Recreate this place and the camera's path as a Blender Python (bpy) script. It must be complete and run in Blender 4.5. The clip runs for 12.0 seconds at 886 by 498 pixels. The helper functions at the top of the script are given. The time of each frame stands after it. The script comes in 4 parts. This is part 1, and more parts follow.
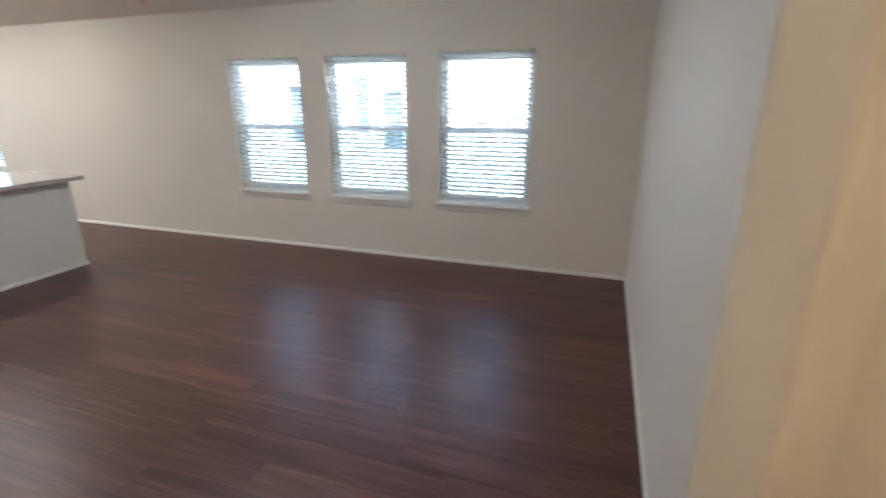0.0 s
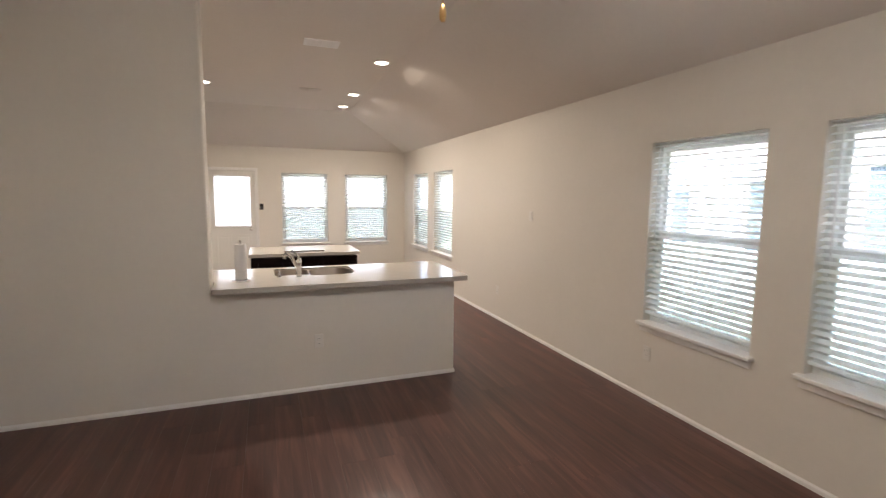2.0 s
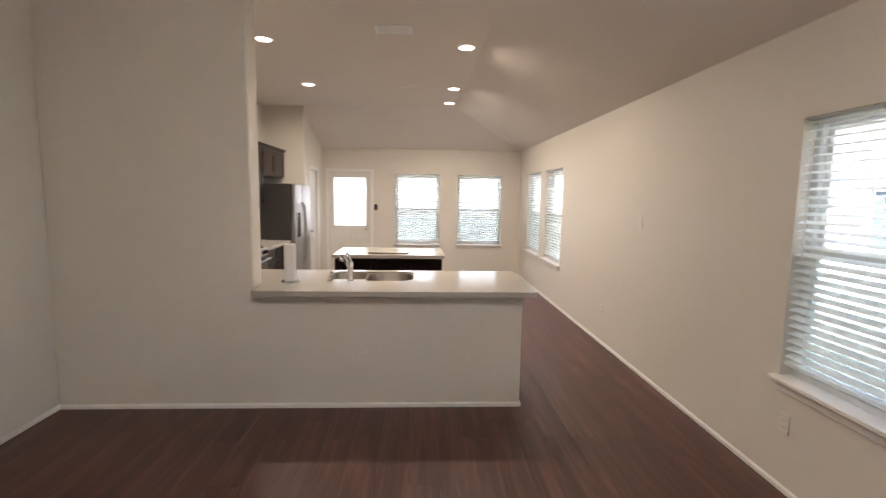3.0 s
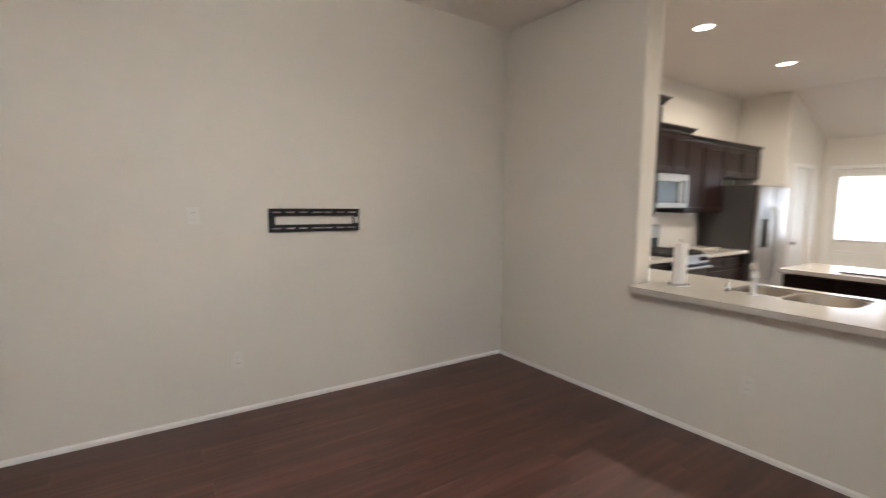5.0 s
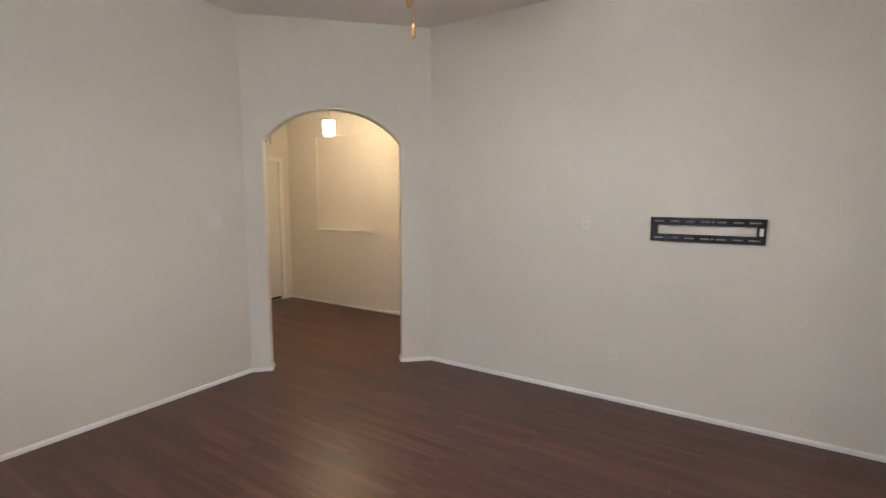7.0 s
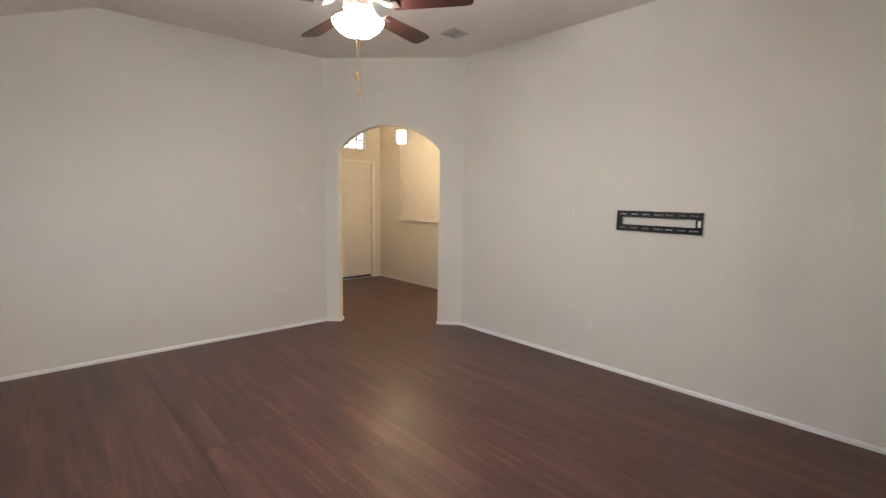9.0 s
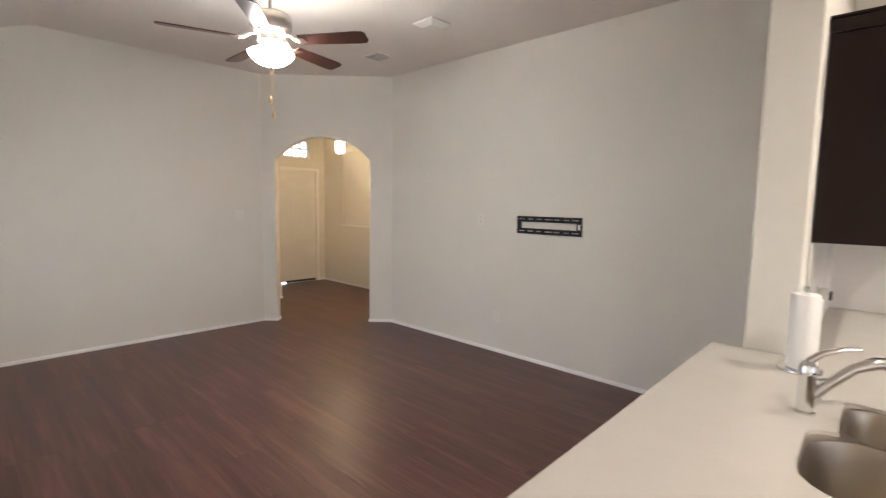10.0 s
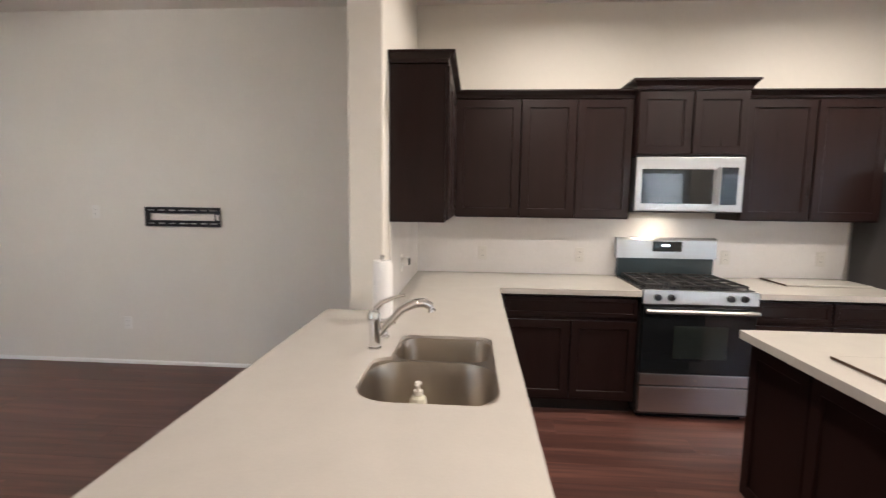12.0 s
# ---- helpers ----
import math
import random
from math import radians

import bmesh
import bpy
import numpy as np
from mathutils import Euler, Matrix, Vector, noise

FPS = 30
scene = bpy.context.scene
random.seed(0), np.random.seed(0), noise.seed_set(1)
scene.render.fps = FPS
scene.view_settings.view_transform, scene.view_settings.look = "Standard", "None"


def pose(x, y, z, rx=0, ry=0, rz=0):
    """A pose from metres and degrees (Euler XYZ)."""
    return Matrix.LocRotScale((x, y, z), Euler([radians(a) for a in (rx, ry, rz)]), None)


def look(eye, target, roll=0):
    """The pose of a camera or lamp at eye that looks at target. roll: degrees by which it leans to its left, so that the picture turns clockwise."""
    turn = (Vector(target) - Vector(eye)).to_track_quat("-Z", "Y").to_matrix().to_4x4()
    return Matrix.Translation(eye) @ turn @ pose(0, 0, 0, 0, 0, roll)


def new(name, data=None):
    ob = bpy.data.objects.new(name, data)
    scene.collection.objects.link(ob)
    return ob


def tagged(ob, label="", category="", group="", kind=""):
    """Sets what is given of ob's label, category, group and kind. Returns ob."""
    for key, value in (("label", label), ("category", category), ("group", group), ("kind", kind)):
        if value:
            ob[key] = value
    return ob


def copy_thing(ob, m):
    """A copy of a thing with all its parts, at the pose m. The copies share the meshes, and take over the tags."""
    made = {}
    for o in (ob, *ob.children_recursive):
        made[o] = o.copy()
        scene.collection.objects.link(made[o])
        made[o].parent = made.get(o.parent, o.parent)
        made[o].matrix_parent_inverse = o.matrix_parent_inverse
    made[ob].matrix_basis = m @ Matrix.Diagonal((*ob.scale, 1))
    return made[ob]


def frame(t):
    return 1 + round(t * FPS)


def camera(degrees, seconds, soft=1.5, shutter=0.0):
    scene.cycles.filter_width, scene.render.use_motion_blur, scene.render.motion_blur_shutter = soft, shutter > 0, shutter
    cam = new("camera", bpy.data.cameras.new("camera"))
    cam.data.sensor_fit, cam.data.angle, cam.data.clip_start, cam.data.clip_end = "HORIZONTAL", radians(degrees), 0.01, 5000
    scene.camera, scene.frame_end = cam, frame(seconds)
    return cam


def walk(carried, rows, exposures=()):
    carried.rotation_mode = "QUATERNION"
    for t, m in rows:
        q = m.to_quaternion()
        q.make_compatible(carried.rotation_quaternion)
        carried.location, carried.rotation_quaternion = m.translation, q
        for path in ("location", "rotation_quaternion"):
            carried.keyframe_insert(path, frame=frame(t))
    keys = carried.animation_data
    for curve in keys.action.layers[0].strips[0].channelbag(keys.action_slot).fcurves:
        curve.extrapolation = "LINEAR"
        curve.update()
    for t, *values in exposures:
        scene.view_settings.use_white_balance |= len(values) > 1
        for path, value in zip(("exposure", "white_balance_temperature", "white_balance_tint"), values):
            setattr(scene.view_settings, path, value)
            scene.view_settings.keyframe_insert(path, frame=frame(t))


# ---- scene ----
cam = camera(87.0, 12.0, soft=1.25, shutter=0.4)
PATH = [
    (0, 0.244, 0.312, 1.603, -71.33, -17.54, -0.11),
    (0.5, 0.549, 0.510, 1.513, -55.97, -11.49, 0.35),
    (1, 0.975, 0.856, 1.556, -42.13, -9.44, 0.52),
    (1.5, 1.337, 1.212, 1.591, -30.90, -7.48, 0.91),
    (2, 1.842, 1.406, 1.622, -20.66, -6.54, 0.56),
    (2.5, 2.237, 1.701, 1.607, -12.74, -6.34, 0.72),
    (4.5, 3.436, 2.005, 1.538, 38.48, -5.58, 0.77),
    (5, 3.380, 2.221, 1.492, 55.22, -5.85, 0.80),
    (5.5, 3.562, 2.648, 1.610, 77.83, -7.78, 0.37),
    (6, 3.560, 2.984, 1.537, 96.11, -6.53, -0.01),
    (6.5, 3.555, 3.294, 1.575, 110.83, -6.87, -0.14),
    (7, 3.628, 3.611, 1.555, 122.44, -6.23, 0.14),
    (9, 3.813, 5.048, 1.531, 137.84, -6.53, 0.73),
    (9.5, 3.877, 5.387, 1.572, 136.36, -6.04, 0.64),
    (10, 3.855, 5.692, 1.537, 133.25, -5.62, 0.92),
    (10.5, 3.890, 5.737, 1.562, 123.89, -5.94, 0.96),
    (11, 3.911, 5.798, 1.581, 111.95, -5.96, 0.58),
    (11.5, 3.950, 5.812, 1.571, 101.20, -5.84, 0.70),
    (12, 3.917, 5.961, 1.526, 93.94, -6.15, 0.70),
]


def eye_pose(x, y, z, yaw, pitch, roll):
    a, b = radians(yaw), radians(pitch)
    way = Vector((-math.sin(a) * math.cos(b), math.cos(a) * math.cos(b), math.sin(b)))
    eye = Vector((x, y, z))
    return look(eye, eye + way, roll)


walk(cam, [(row[0], eye_pose(*row[1:])) for row in PATH],
     exposures=[(0, 3.95, 5050, 9), (1.5, 3.85, 5600, 13), (2.7, 3.78, 5850, 15), (5, 4.08, 5550, 11), (7, 4.13, 5350, 11),
                (9, 4.28, 5400, 11), (10.5, 4.2, 5400, 12), (12, 4.08, 5400, 13)])

# ---- world, sun and large lights ----
SUN_ELEV, SUN_AZ = 48, 250
world = bpy.data.worlds.new("sky")
scene.world = world
world.use_nodes = True
nt = world.node_tree
sky = nt.nodes.new("ShaderNodeTexSky")
sky.sky_type = 'NISHITA'
sky.sun_disc = False
sky.sun_elevation = radians(SUN_ELEV)
sky.sun_rotation = radians(SUN_AZ)
sky.air_density, sky.dust_density, sky.ozone_density = 0.7, 5.0, 0.6
haze = nt.nodes.new("ShaderNodeHueSaturation")
haze.inputs["Saturation"].default_value = 0.55
nt.links.new(sky.outputs[0], haze.inputs["Color"])
nt.links.new(haze.outputs[0], nt.nodes["Background"].inputs[0])
nt.nodes["Background"].inputs[1].default_value = 0.19

sun = new("sun", bpy.data.lights.new("sun", 'SUN'))
sun.data.energy = 2.5
sun.data.angle = radians(0.6)
sun.data.color = (1.0, 0.95, 0.88)
sa, se = radians(SUN_AZ), radians(SUN_ELEV)
to_sun = Vector((math.sin(sa) * math.cos(se), math.cos(sa) * math.cos(se), math.sin(se)))
sun.matrix_world = look(to_sun * 40, (0, 0, 0))

WARM = (1.0, 0.81, 0.58)


def lamp(name, kind, place, watts, size, target=None, color=WARM, spot=None):
    data = bpy.data.lights.new(name, kind)
    data.energy, data.color = watts, color
    if kind == 'AREA':
        data.shape, data.size, data.spread = 'DISK', size, radians(168)
    else:
        data.shadow_soft_size = size
    if spot:
        data.spot_size, data.spot_blend = radians(spot), 0.6
    ob = new(name, data)
    ob.matrix_world = look(place, target or (place[0], place[1] + 0.0001, place[2] - 1))
    return ob


# ---- plan, metres ----
EAST, NORTH, TOP = 4.66, 11.304, 3.07     # inner faces of the outer walls, flat ceiling
EAVE = 2.53                              # ceiling height along the east and north walls
FLAT_X, FLAT_Y = 3.23, 9.874             # where the flat ceiling ends
STUB_Y0, STUB_Y1, STUB_X = 5.272, 5.465, 1.425
KNEE_X = 3.415
CANS = [(3.077, 6.657), (3.077, 8.44), (3.077, 9.433), (1.12, 6.59), (1.12, 8.41)]
FAN = (2.311, 2.644)
PENDANT = (-0.42, -0.57, 2.378)
WIN_W, WIN_Z0, WIN_Z1 = 0.90, 0.630, 2.04
EAST_WINDOWS = [1.396, 2.622, 3.838, 8.925, 10.16]
NORTH_WINDOWS = [2.573, 3.829]

CAN_W = 2.05
for cx, cy in CANS:
    lamp("can_lamp", 'AREA', (cx, cy, TOP - 0.012), CAN_W, 0.12)
lamp("hall_lamp", 'AREA', (-1.95, 0.60, TOP - 0.012), 1.6, 0.12, color=(1.0, 0.61, 0.28))
lamp("hood_lamp", 'AREA', (0.2, 7.40, 1.438), 0.11, 0.06, color=(1.0, 0.78, 0.5))

# ---- materials ----


def material(name, color, rough=0.5, metal=0.0, vary=0.08, scale=3.0, fine=60.0, bump=0.0, bump_scale=90.0,
             coat=0.0, spec=0.5, random_tint=0.0, stretch=(1, 1, 1), emit=0.0, rough_vary=0.06):
    m = bpy.data.materials.new(name)
    m.use_nodes = True
    n, l = m.node_tree.nodes, m.node_tree.links
    b = n["Principled BSDF"]
    b.inputs["Metallic"].default_value = metal
    b.inputs["Coat Weight"].default_value = coat
    b.inputs["Coat Roughness"].default_value = 0.12
    b.inputs["Specular IOR Level"].default_value = spec
    co = n.new("ShaderNodeTexCoord")
    mp = n.new("ShaderNodeMapping")
    mp.inputs["Scale"].default_value = stretch
    l.new(co.outputs["Object"], mp.inputs["Vector"])
    big = n.new("ShaderNodeTexNoise")
    big.inputs["Scale"].default_value, big.inputs["Detail"].default_value = scale, 5
    small = n.new("ShaderNodeTexNoise")
    small.inputs["Scale"].default_value, small.inputs["Detail"].default_value = fine, 4
    for t in (big, small):
        l.new(mp.outputs[0], t.inputs["Vector"])
    add = n.new("ShaderNodeMath")
    add.operation = 'ADD'
    l.new(big.outputs["Fac"], add.inputs[0])
    l.new(small.outputs["Fac"], add.inputs[1])
    ramp = n.new("ShaderNodeMapRange")
    ramp.inputs["From Min"].default_value, ramp.inputs["From Max"].default_value = 0.6, 1.4
    ramp.inputs["To Min"].default_value, ramp.inputs["To Max"].default_value = 1 - vary, 1 + vary
    l.new(add.outputs[0], ramp.inputs["Value"])
    value = ramp.outputs[0]
    if random_tint:
        info = n.new("ShaderNodeObjectInfo")
        rr = n.new("ShaderNodeMapRange")
        rr.inputs["To Min"].default_value, rr.inputs["To Max"].default_value = 1 - random_tint, 1 + random_tint
        l.new(info.outputs["Random"], rr.inputs["Value"])
        mul = n.new("ShaderNodeMath")
        mul.operation = 'MULTIPLY'
        l.new(value, mul.inputs[0])
        l.new(rr.outputs[0], mul.inputs[1])
        value = mul.outputs[0]
    mix = n.new("ShaderNodeVectorMath")
    mix.operation = 'SCALE'
    mix.inputs[0].default_value = color
    l.new(value, mix.inputs["Scale"])
    l.new(mix.outputs[0], b.inputs["Base Color"])
    rg = n.new("ShaderNodeMapRange")
    rg.inputs["To Min"].default_value, rg.inputs["To Max"].default_value = max(0.02, rough - rough_vary), min(1, rough + rough_vary)
    l.new(big.outputs["Fac"], rg.inputs["Value"])
    l.new(rg.outputs[0], b.inputs["Roughness"])
    if bump:
        bt = n.new("ShaderNodeTexNoise")
        bt.inputs["Scale"].default_value, bt.inputs["Detail"].default_value = bump_scale, 3
        l.new(mp.outputs[0], bt.inputs["Vector"])
        bp = n.new("ShaderNodeBump")
        bp.inputs["Strength"].default_value, bp.inputs["Distance"].default_value = bump, 0.004
        l.new(bt.outputs["Fac"], bp.inputs["Height"])
        l.new(bp.outputs[0], b.inputs["Normal"])
    if emit:
        b.inputs["Emission Color"].default_value = (*color, 1)
        b.inputs["Emission Strength"].default_value = emit
    return m


def wood_floor():
    m = bpy.data.materials.new("plank_wood")
    m.use_nodes = True
    n, l = m.node_tree.nodes, m.node_tree.links
    b = n["Principled BSDF"]
    co = n.new("ShaderNodeTexCoord")
    info = n.new("ShaderNodeObjectInfo")
    shift = n.new("ShaderNodeVectorMath")
    shift.operation = 'MULTIPLY_ADD'
    shift.inputs[1].default_value = (37.0, 53.0, 11.0)
    l.new(info.outputs["Random"], shift.inputs[0])
    l.new(co.outputs["Object"], shift.inputs[2])
    mp = n.new("ShaderNodeMapping")
    mp.inputs["Scale"].default_value = (1.0, 0.06, 1.0)
    l.new(shift.outputs[0], mp.inputs["Vector"])
    grain = n.new("ShaderNodeTexNoise")
    grain.inputs["Scale"].default_value, grain.inputs["Detail"].default_value, grain.inputs["Distortion"].default_value = 30, 6, 0.6
    broad = n.new("ShaderNodeTexNoise")
    broad.inputs["Scale"].default_value, broad.inputs["Detail"].default_value = 9, 3
    for t in (grain, broad):
        l.new(mp.outputs[0], t.inputs["Vector"])
    mixv = n.new("ShaderNodeMath")
    mixv.operation = 'MULTIPLY_ADD'
    mixv.inputs[1].default_value = 0.6
    l.new(grain.outputs["Fac"], mixv.inputs[0])
    half = n.new("ShaderNodeMath")
    half.operation = 'MULTIPLY'
    half.inputs[1].default_value = 0.45
    l.new(broad.outputs["Fac"], half.inputs[0])
    l.new(half.outputs[0], mixv.inputs[2])
    tint = n.new("ShaderNodeMath")
    tint.operation = 'MULTIPLY_ADD'
    tint.inputs[1].default_value = 0.04
    l.new(info.outputs["Random"], tint.inputs[0])
    l.new(mixv.outputs[0], tint.inputs[2])
    ramp = n.new("ShaderNodeValToRGB")
    e = ramp.color_ramp.elements
    e[0].position, e[0].color = 0.33, (0.040, 0.0172, 0.0146, 1)
    e[1].position, e[1].color = 0.74, (0.160, 0.072, 0.055, 1)
    mid = e.new(0.55)
    mid.color = (0.088, 0.0382, 0.0298, 1)
    l.new(tint.outputs[0], ramp.inputs[0])
    l.new(ramp.outputs[0], b.inputs["Base Color"])
    rg = n.new("ShaderNodeMapRange")
    rg.inputs["To Min"].default_value, rg.inputs["To Max"].default_value = 0.28, 0.44
    l.new(grain.outputs["Fac"], rg.inputs["Value"])
    l.new(rg.outputs[0], b.inputs["Roughness"])
    b.inputs["Specular IOR Level"].default_value = 0.45
    bp = n.new("ShaderNodeBump")
    bp.inputs["Strength"].default_value, bp.inputs["Distance"].default_value = 0.12, 0.002
    l.new(grain.outputs["Fac"], bp.inputs["Height"])
    l.new(bp.outputs[0], b.inputs["Normal"])
    return m


def glass_pane(name, tint=(0.93, 0.98, 0.97), rough=0.0):
    m = bpy.data.materials.new(name)
    m.use_nodes = True
    b = m.node_tree.nodes["Principled BSDF"]
    b.inputs["Base Color"].default_value = (*tint, 1)
    b.inputs["Roughness"].default_value = rough
    b.inputs["Transmission Weight"].default_value = 1.0
    b.inputs["IOR"].default_value = 1.45
    return m


def lit_glass(name, color, strength):
    m = bpy.data.materials.new(name)
    m.use_nodes = True
    b = m.node_tree.nodes["Principled BSDF"]
    b.inputs["Base Color"].default_value = (0.9, 0.86, 0.78, 1)
    b.inputs["Roughness"].default_value = 0.4
    b.inputs["Emission Color"].default_value = (*color, 1)
    b.inputs["Emission Strength"].default_value = strength
    return m


PAINT = material("wall_paint", (0.735, 0.694, 0.625), 0.55, vary=0.02, scale=1.5, fine=25, bump=0.25, bump_scale=70, spec=0.3)
CEIL = material("ceiling_paint", (0.80, 0.75, 0.69), 0.75, vary=0.02, scale=1.5, fine=25, bump=0.3, bump_scale=60, spec=0.2)
TRIM = material("white_trim", (0.84, 0.82, 0.79), 0.35, vary=0.02, bump=0.03)
DOORPAINT = material("door_paint", (0.76, 0.74, 0.69), 0.4, vary=0.02, bump=0.03)
PLANK = wood_floor()
SLAB = material("underlay", (0.05, 0.035, 0.03), 0.8)
VINYL = material("window_vinyl", (0.84, 0.84, 0.82), 0.35, vary=0.02)
SLAT = material("blind_slat", (0.93, 0.94, 0.93), 0.4, vary=0.02)
n_, l_ = SLAT.node_tree.nodes, SLAT.node_tree.links
see, blend = n_.new("ShaderNodeBsdfTranslucent"), n_.new("ShaderNodeMixShader")
see.inputs["Color"].default_value = (0.97, 0.985, 0.975, 1)
blend.inputs[0].default_value = 0.55
l_.new(n_["Principled BSDF"].outputs[0], blend.inputs[1])
l_.new(see.outputs[0], blend.inputs[2])
l_.new(blend.outputs[0], n_["Material Output"].inputs[0])
GLASS = glass_pane("window_glass")
# transom glass: the porch's shade is put into its dark colour
PORCHSHADE = glass_pane("porch_shade_glass", (0.38, 0.365, 0.345))
SCREEN = glass_pane("screened_glass", (0.37, 0.45, 0.465))
CAB = material("espresso_wood", (0.0140, 0.0066, 0.0060), 0.30, vary=0.22, scale=6, fine=60, bump=0.06, bump_scale=60, stretch=(4, 4, 0.35), spec=0.27)
QUARTZ = material("white_quartz", (0.485, 0.452, 0.408), 0.13, vary=0.035, scale=9, fine=160, spec=0.5, rough_vary=0.03)
STEEL = material("stainless_steel", (0.47, 0.455, 0.44), 0.31, metal=1.0, vary=0.04, scale=2, fine=120, stretch=(1, 0.04, 1), bump=0.02)
SINKSTEEL = material("sink_steel", (0.39, 0.345, 0.29), 0.34, metal=1.0, vary=0.02, scale=5, fine=150)
CHROME = material("chrome", (0.78, 0.78, 0.78), 0.09, metal=1.0, vary=0.02)
BLACK = material("black_enamel", (0.012, 0.012, 0.013), 0.22, vary=0.1)
BLACKGLASS = material("black_glass", (0.010, 0.011, 0.012), 0.02, vary=0.0, spec=0.5)
# glossy enamel with a bluish room reflection put into its base colour
REFLECTGREY = material("reflection_grey_enamel", (0.045, 0.060, 0.068), 0.18, vary=0.08)
OVENGLASS = material("oven_window_glass", (0.022, 0.027, 0.025), 0.08, vary=0.1, scale=8)
IRON = material("cast_iron", (0.016, 0.015, 0.015), 0.55, vary=0.15, bump=0.2)
DARKPANEL = material("dark_side_panel", (0.035, 0.032, 0.032), 0.45, vary=0.06)
TILE = material("white_wall_tile", (0.86, 0.83, 0.80), 0.22, vary=0.03, scale=4, fine=40, random_tint=0.02)
PLASTIC = material("white_plastic", (0.76, 0.73, 0.68), 0.35, vary=0.02)
DARKPLASTIC = material("dark_plastic", (0.03, 0.028, 0.027), 0.4, vary=0.1)
MOUNT = material("black_steel", (0.014, 0.014, 0.016), 0.42, metal=0.3, vary=0.12, bump=0.06)
BRONZE = material("dark_bronze", (0.10, 0.065, 0.045), 0.35, metal=0.8, vary=0.1)
NICKEL = material("brushed_nickel", (0.55, 0.50, 0.44), 0.3, metal=1.0, vary=0.05)
BRASS = material("pull_brass", (0.65, 0.42, 0.18), 0.3, metal=1.0, vary=0.05)
BLADE = material("blade_wood", (0.045, 0.015, 0.010), 0.35, vary=0.3, scale=5, fine=70, stretch=(0.3, 4, 1))
PAPER = material("paper_towel", (0.82, 0.80, 0.78), 0.9, vary=0.02, bump=0.5, bump_scale=140)
WHITEVENT = material("white_vent", (0.95, 0.94, 0.92), 0.4, vary=0.02)
VENTGREY = material("painted_vent", (0.50, 0.48, 0.45), 0.5, vary=0.05)
SOAP = material("soap_bottle", (0.70, 0.67, 0.54), 0.25, vary=0.05)
BULBGLASS = lit_glass("fan_bowl_glass", (1.0, 0.875, 0.705), 7.2)
CANGLASS = lit_glass("downlight_lens", (1.0, 0.84, 0.62), 1.0)
PENDGLASS = lit_glass("pendant_glass", (1.0, 0.70, 0.34), 9.0)
DIGITS = lit_glass("clock_digits", (0.7, 0.9, 1.0), 0.1)
GRASS = material("lawn", (0.27, 0.265, 0.21), 0.9, vary=0.25, scale=0.8, fine=30, bump=0.6, bump_scale=30)
FENCE = material("cedar_fence", (0.20, 0.18, 0.165), 0.8, vary=0.2, scale=3, fine=30, random_tint=0.18, stretch=(6, 6, 0.6))
SIDING = material("light_siding", (0.45, 0.44, 0.42), 0.7, vary=0.05)
ROOFING = material("roof_shingle", (0.10, 0.09, 0.085), 0.9, vary=0.25, scale=2, fine=25, bump=0.4, bump_scale=25)
DARKPANE = material("far_window_pane", (0.050, 0.064, 0.076), 0.06, vary=0.1, spec=0.5)

# ---- building helpers ----


def box(bm, x0, x1, y0, y1, z0, z1, bev=0.0, seg=2):
    m = Matrix.Translation(((x0 + x1) / 2, (y0 + y1) / 2, (z0 + z1) / 2)) @ Matrix.Diagonal((x1 - x0, y1 - y0, z1 - z0, 1))
    vs = bmesh.ops.create_cube(bm, size=1.0, matrix=m)["verts"]
    if bev:
        es = list({e for v in vs for e in v.link_edges})
        bmesh.ops.bevel(bm, geom=es, offset=bev, segments=seg, profile=0.5, affect='EDGES', clamp_overlap=True)
    return bm


def boxm(*a, **k):
    return box(bmesh.new(), *a, **k)


def lathe(profile, center=(0, 0, 0), steps=28, cap=True):
    """Turn (radius, height) pairs about a vertical axis."""
    bm = bmesh.new()
    rings = []
    for r, z in profile:
        rings.append([bm.verts.new((center[0] + r * math.cos(2 * math.pi * i / steps), center[1] + r * math.sin(2 * math.pi * i / steps), center[2] + z)) for i in range(steps)])
    for a, b in zip(rings, rings[1:]):
        for i in range(steps):
            j = (i + 1) % steps
            bm.faces.new((a[i], a[j], b[j], b[i]))
    if cap:
        bm.faces.new(list(reversed(rings[0])))
        bm.faces.new(rings[-1])
    bmesh.ops.recalc_face_normals(bm, faces=bm.faces)
    return bm


def tube(points, radius, steps=10, bm=None, radii=None):
    """A round bar along a line of points."""
    bm = bm or bmesh.new()
    pts = [Vector(p) for p in points]
    rings = []
    for i, p in enumerate(pts):
        d = (pts[min(i + 1, len(pts) - 1)] - pts[max(i - 1, 0)]).normalized()
        ref = Vector((0, 0, 1)) if abs(d.z) < 0.9 else Vector((1, 0, 0))
        u = d.cross(ref).normalized()
        v = d.cross(u).normalized()
        r = radii[i] if radii else radius
        rings.append([bm.verts.new(p + r * (u * math.cos(2 * math.pi * k / steps) + v * math.sin(2 * math.pi * k / steps))) for k in range(steps)])
    for a, b in zip(rings, rings[1:]):
        for k in range(steps):
            j = (k + 1) % steps
            bm.faces.new((a[k], a[j], b[j], b[k]))
    bm.faces.new(rings[0])
    bm.faces.new(rings[-1])
    bmesh.ops.recalc_face_normals(bm, faces=bm.faces)
    return bm


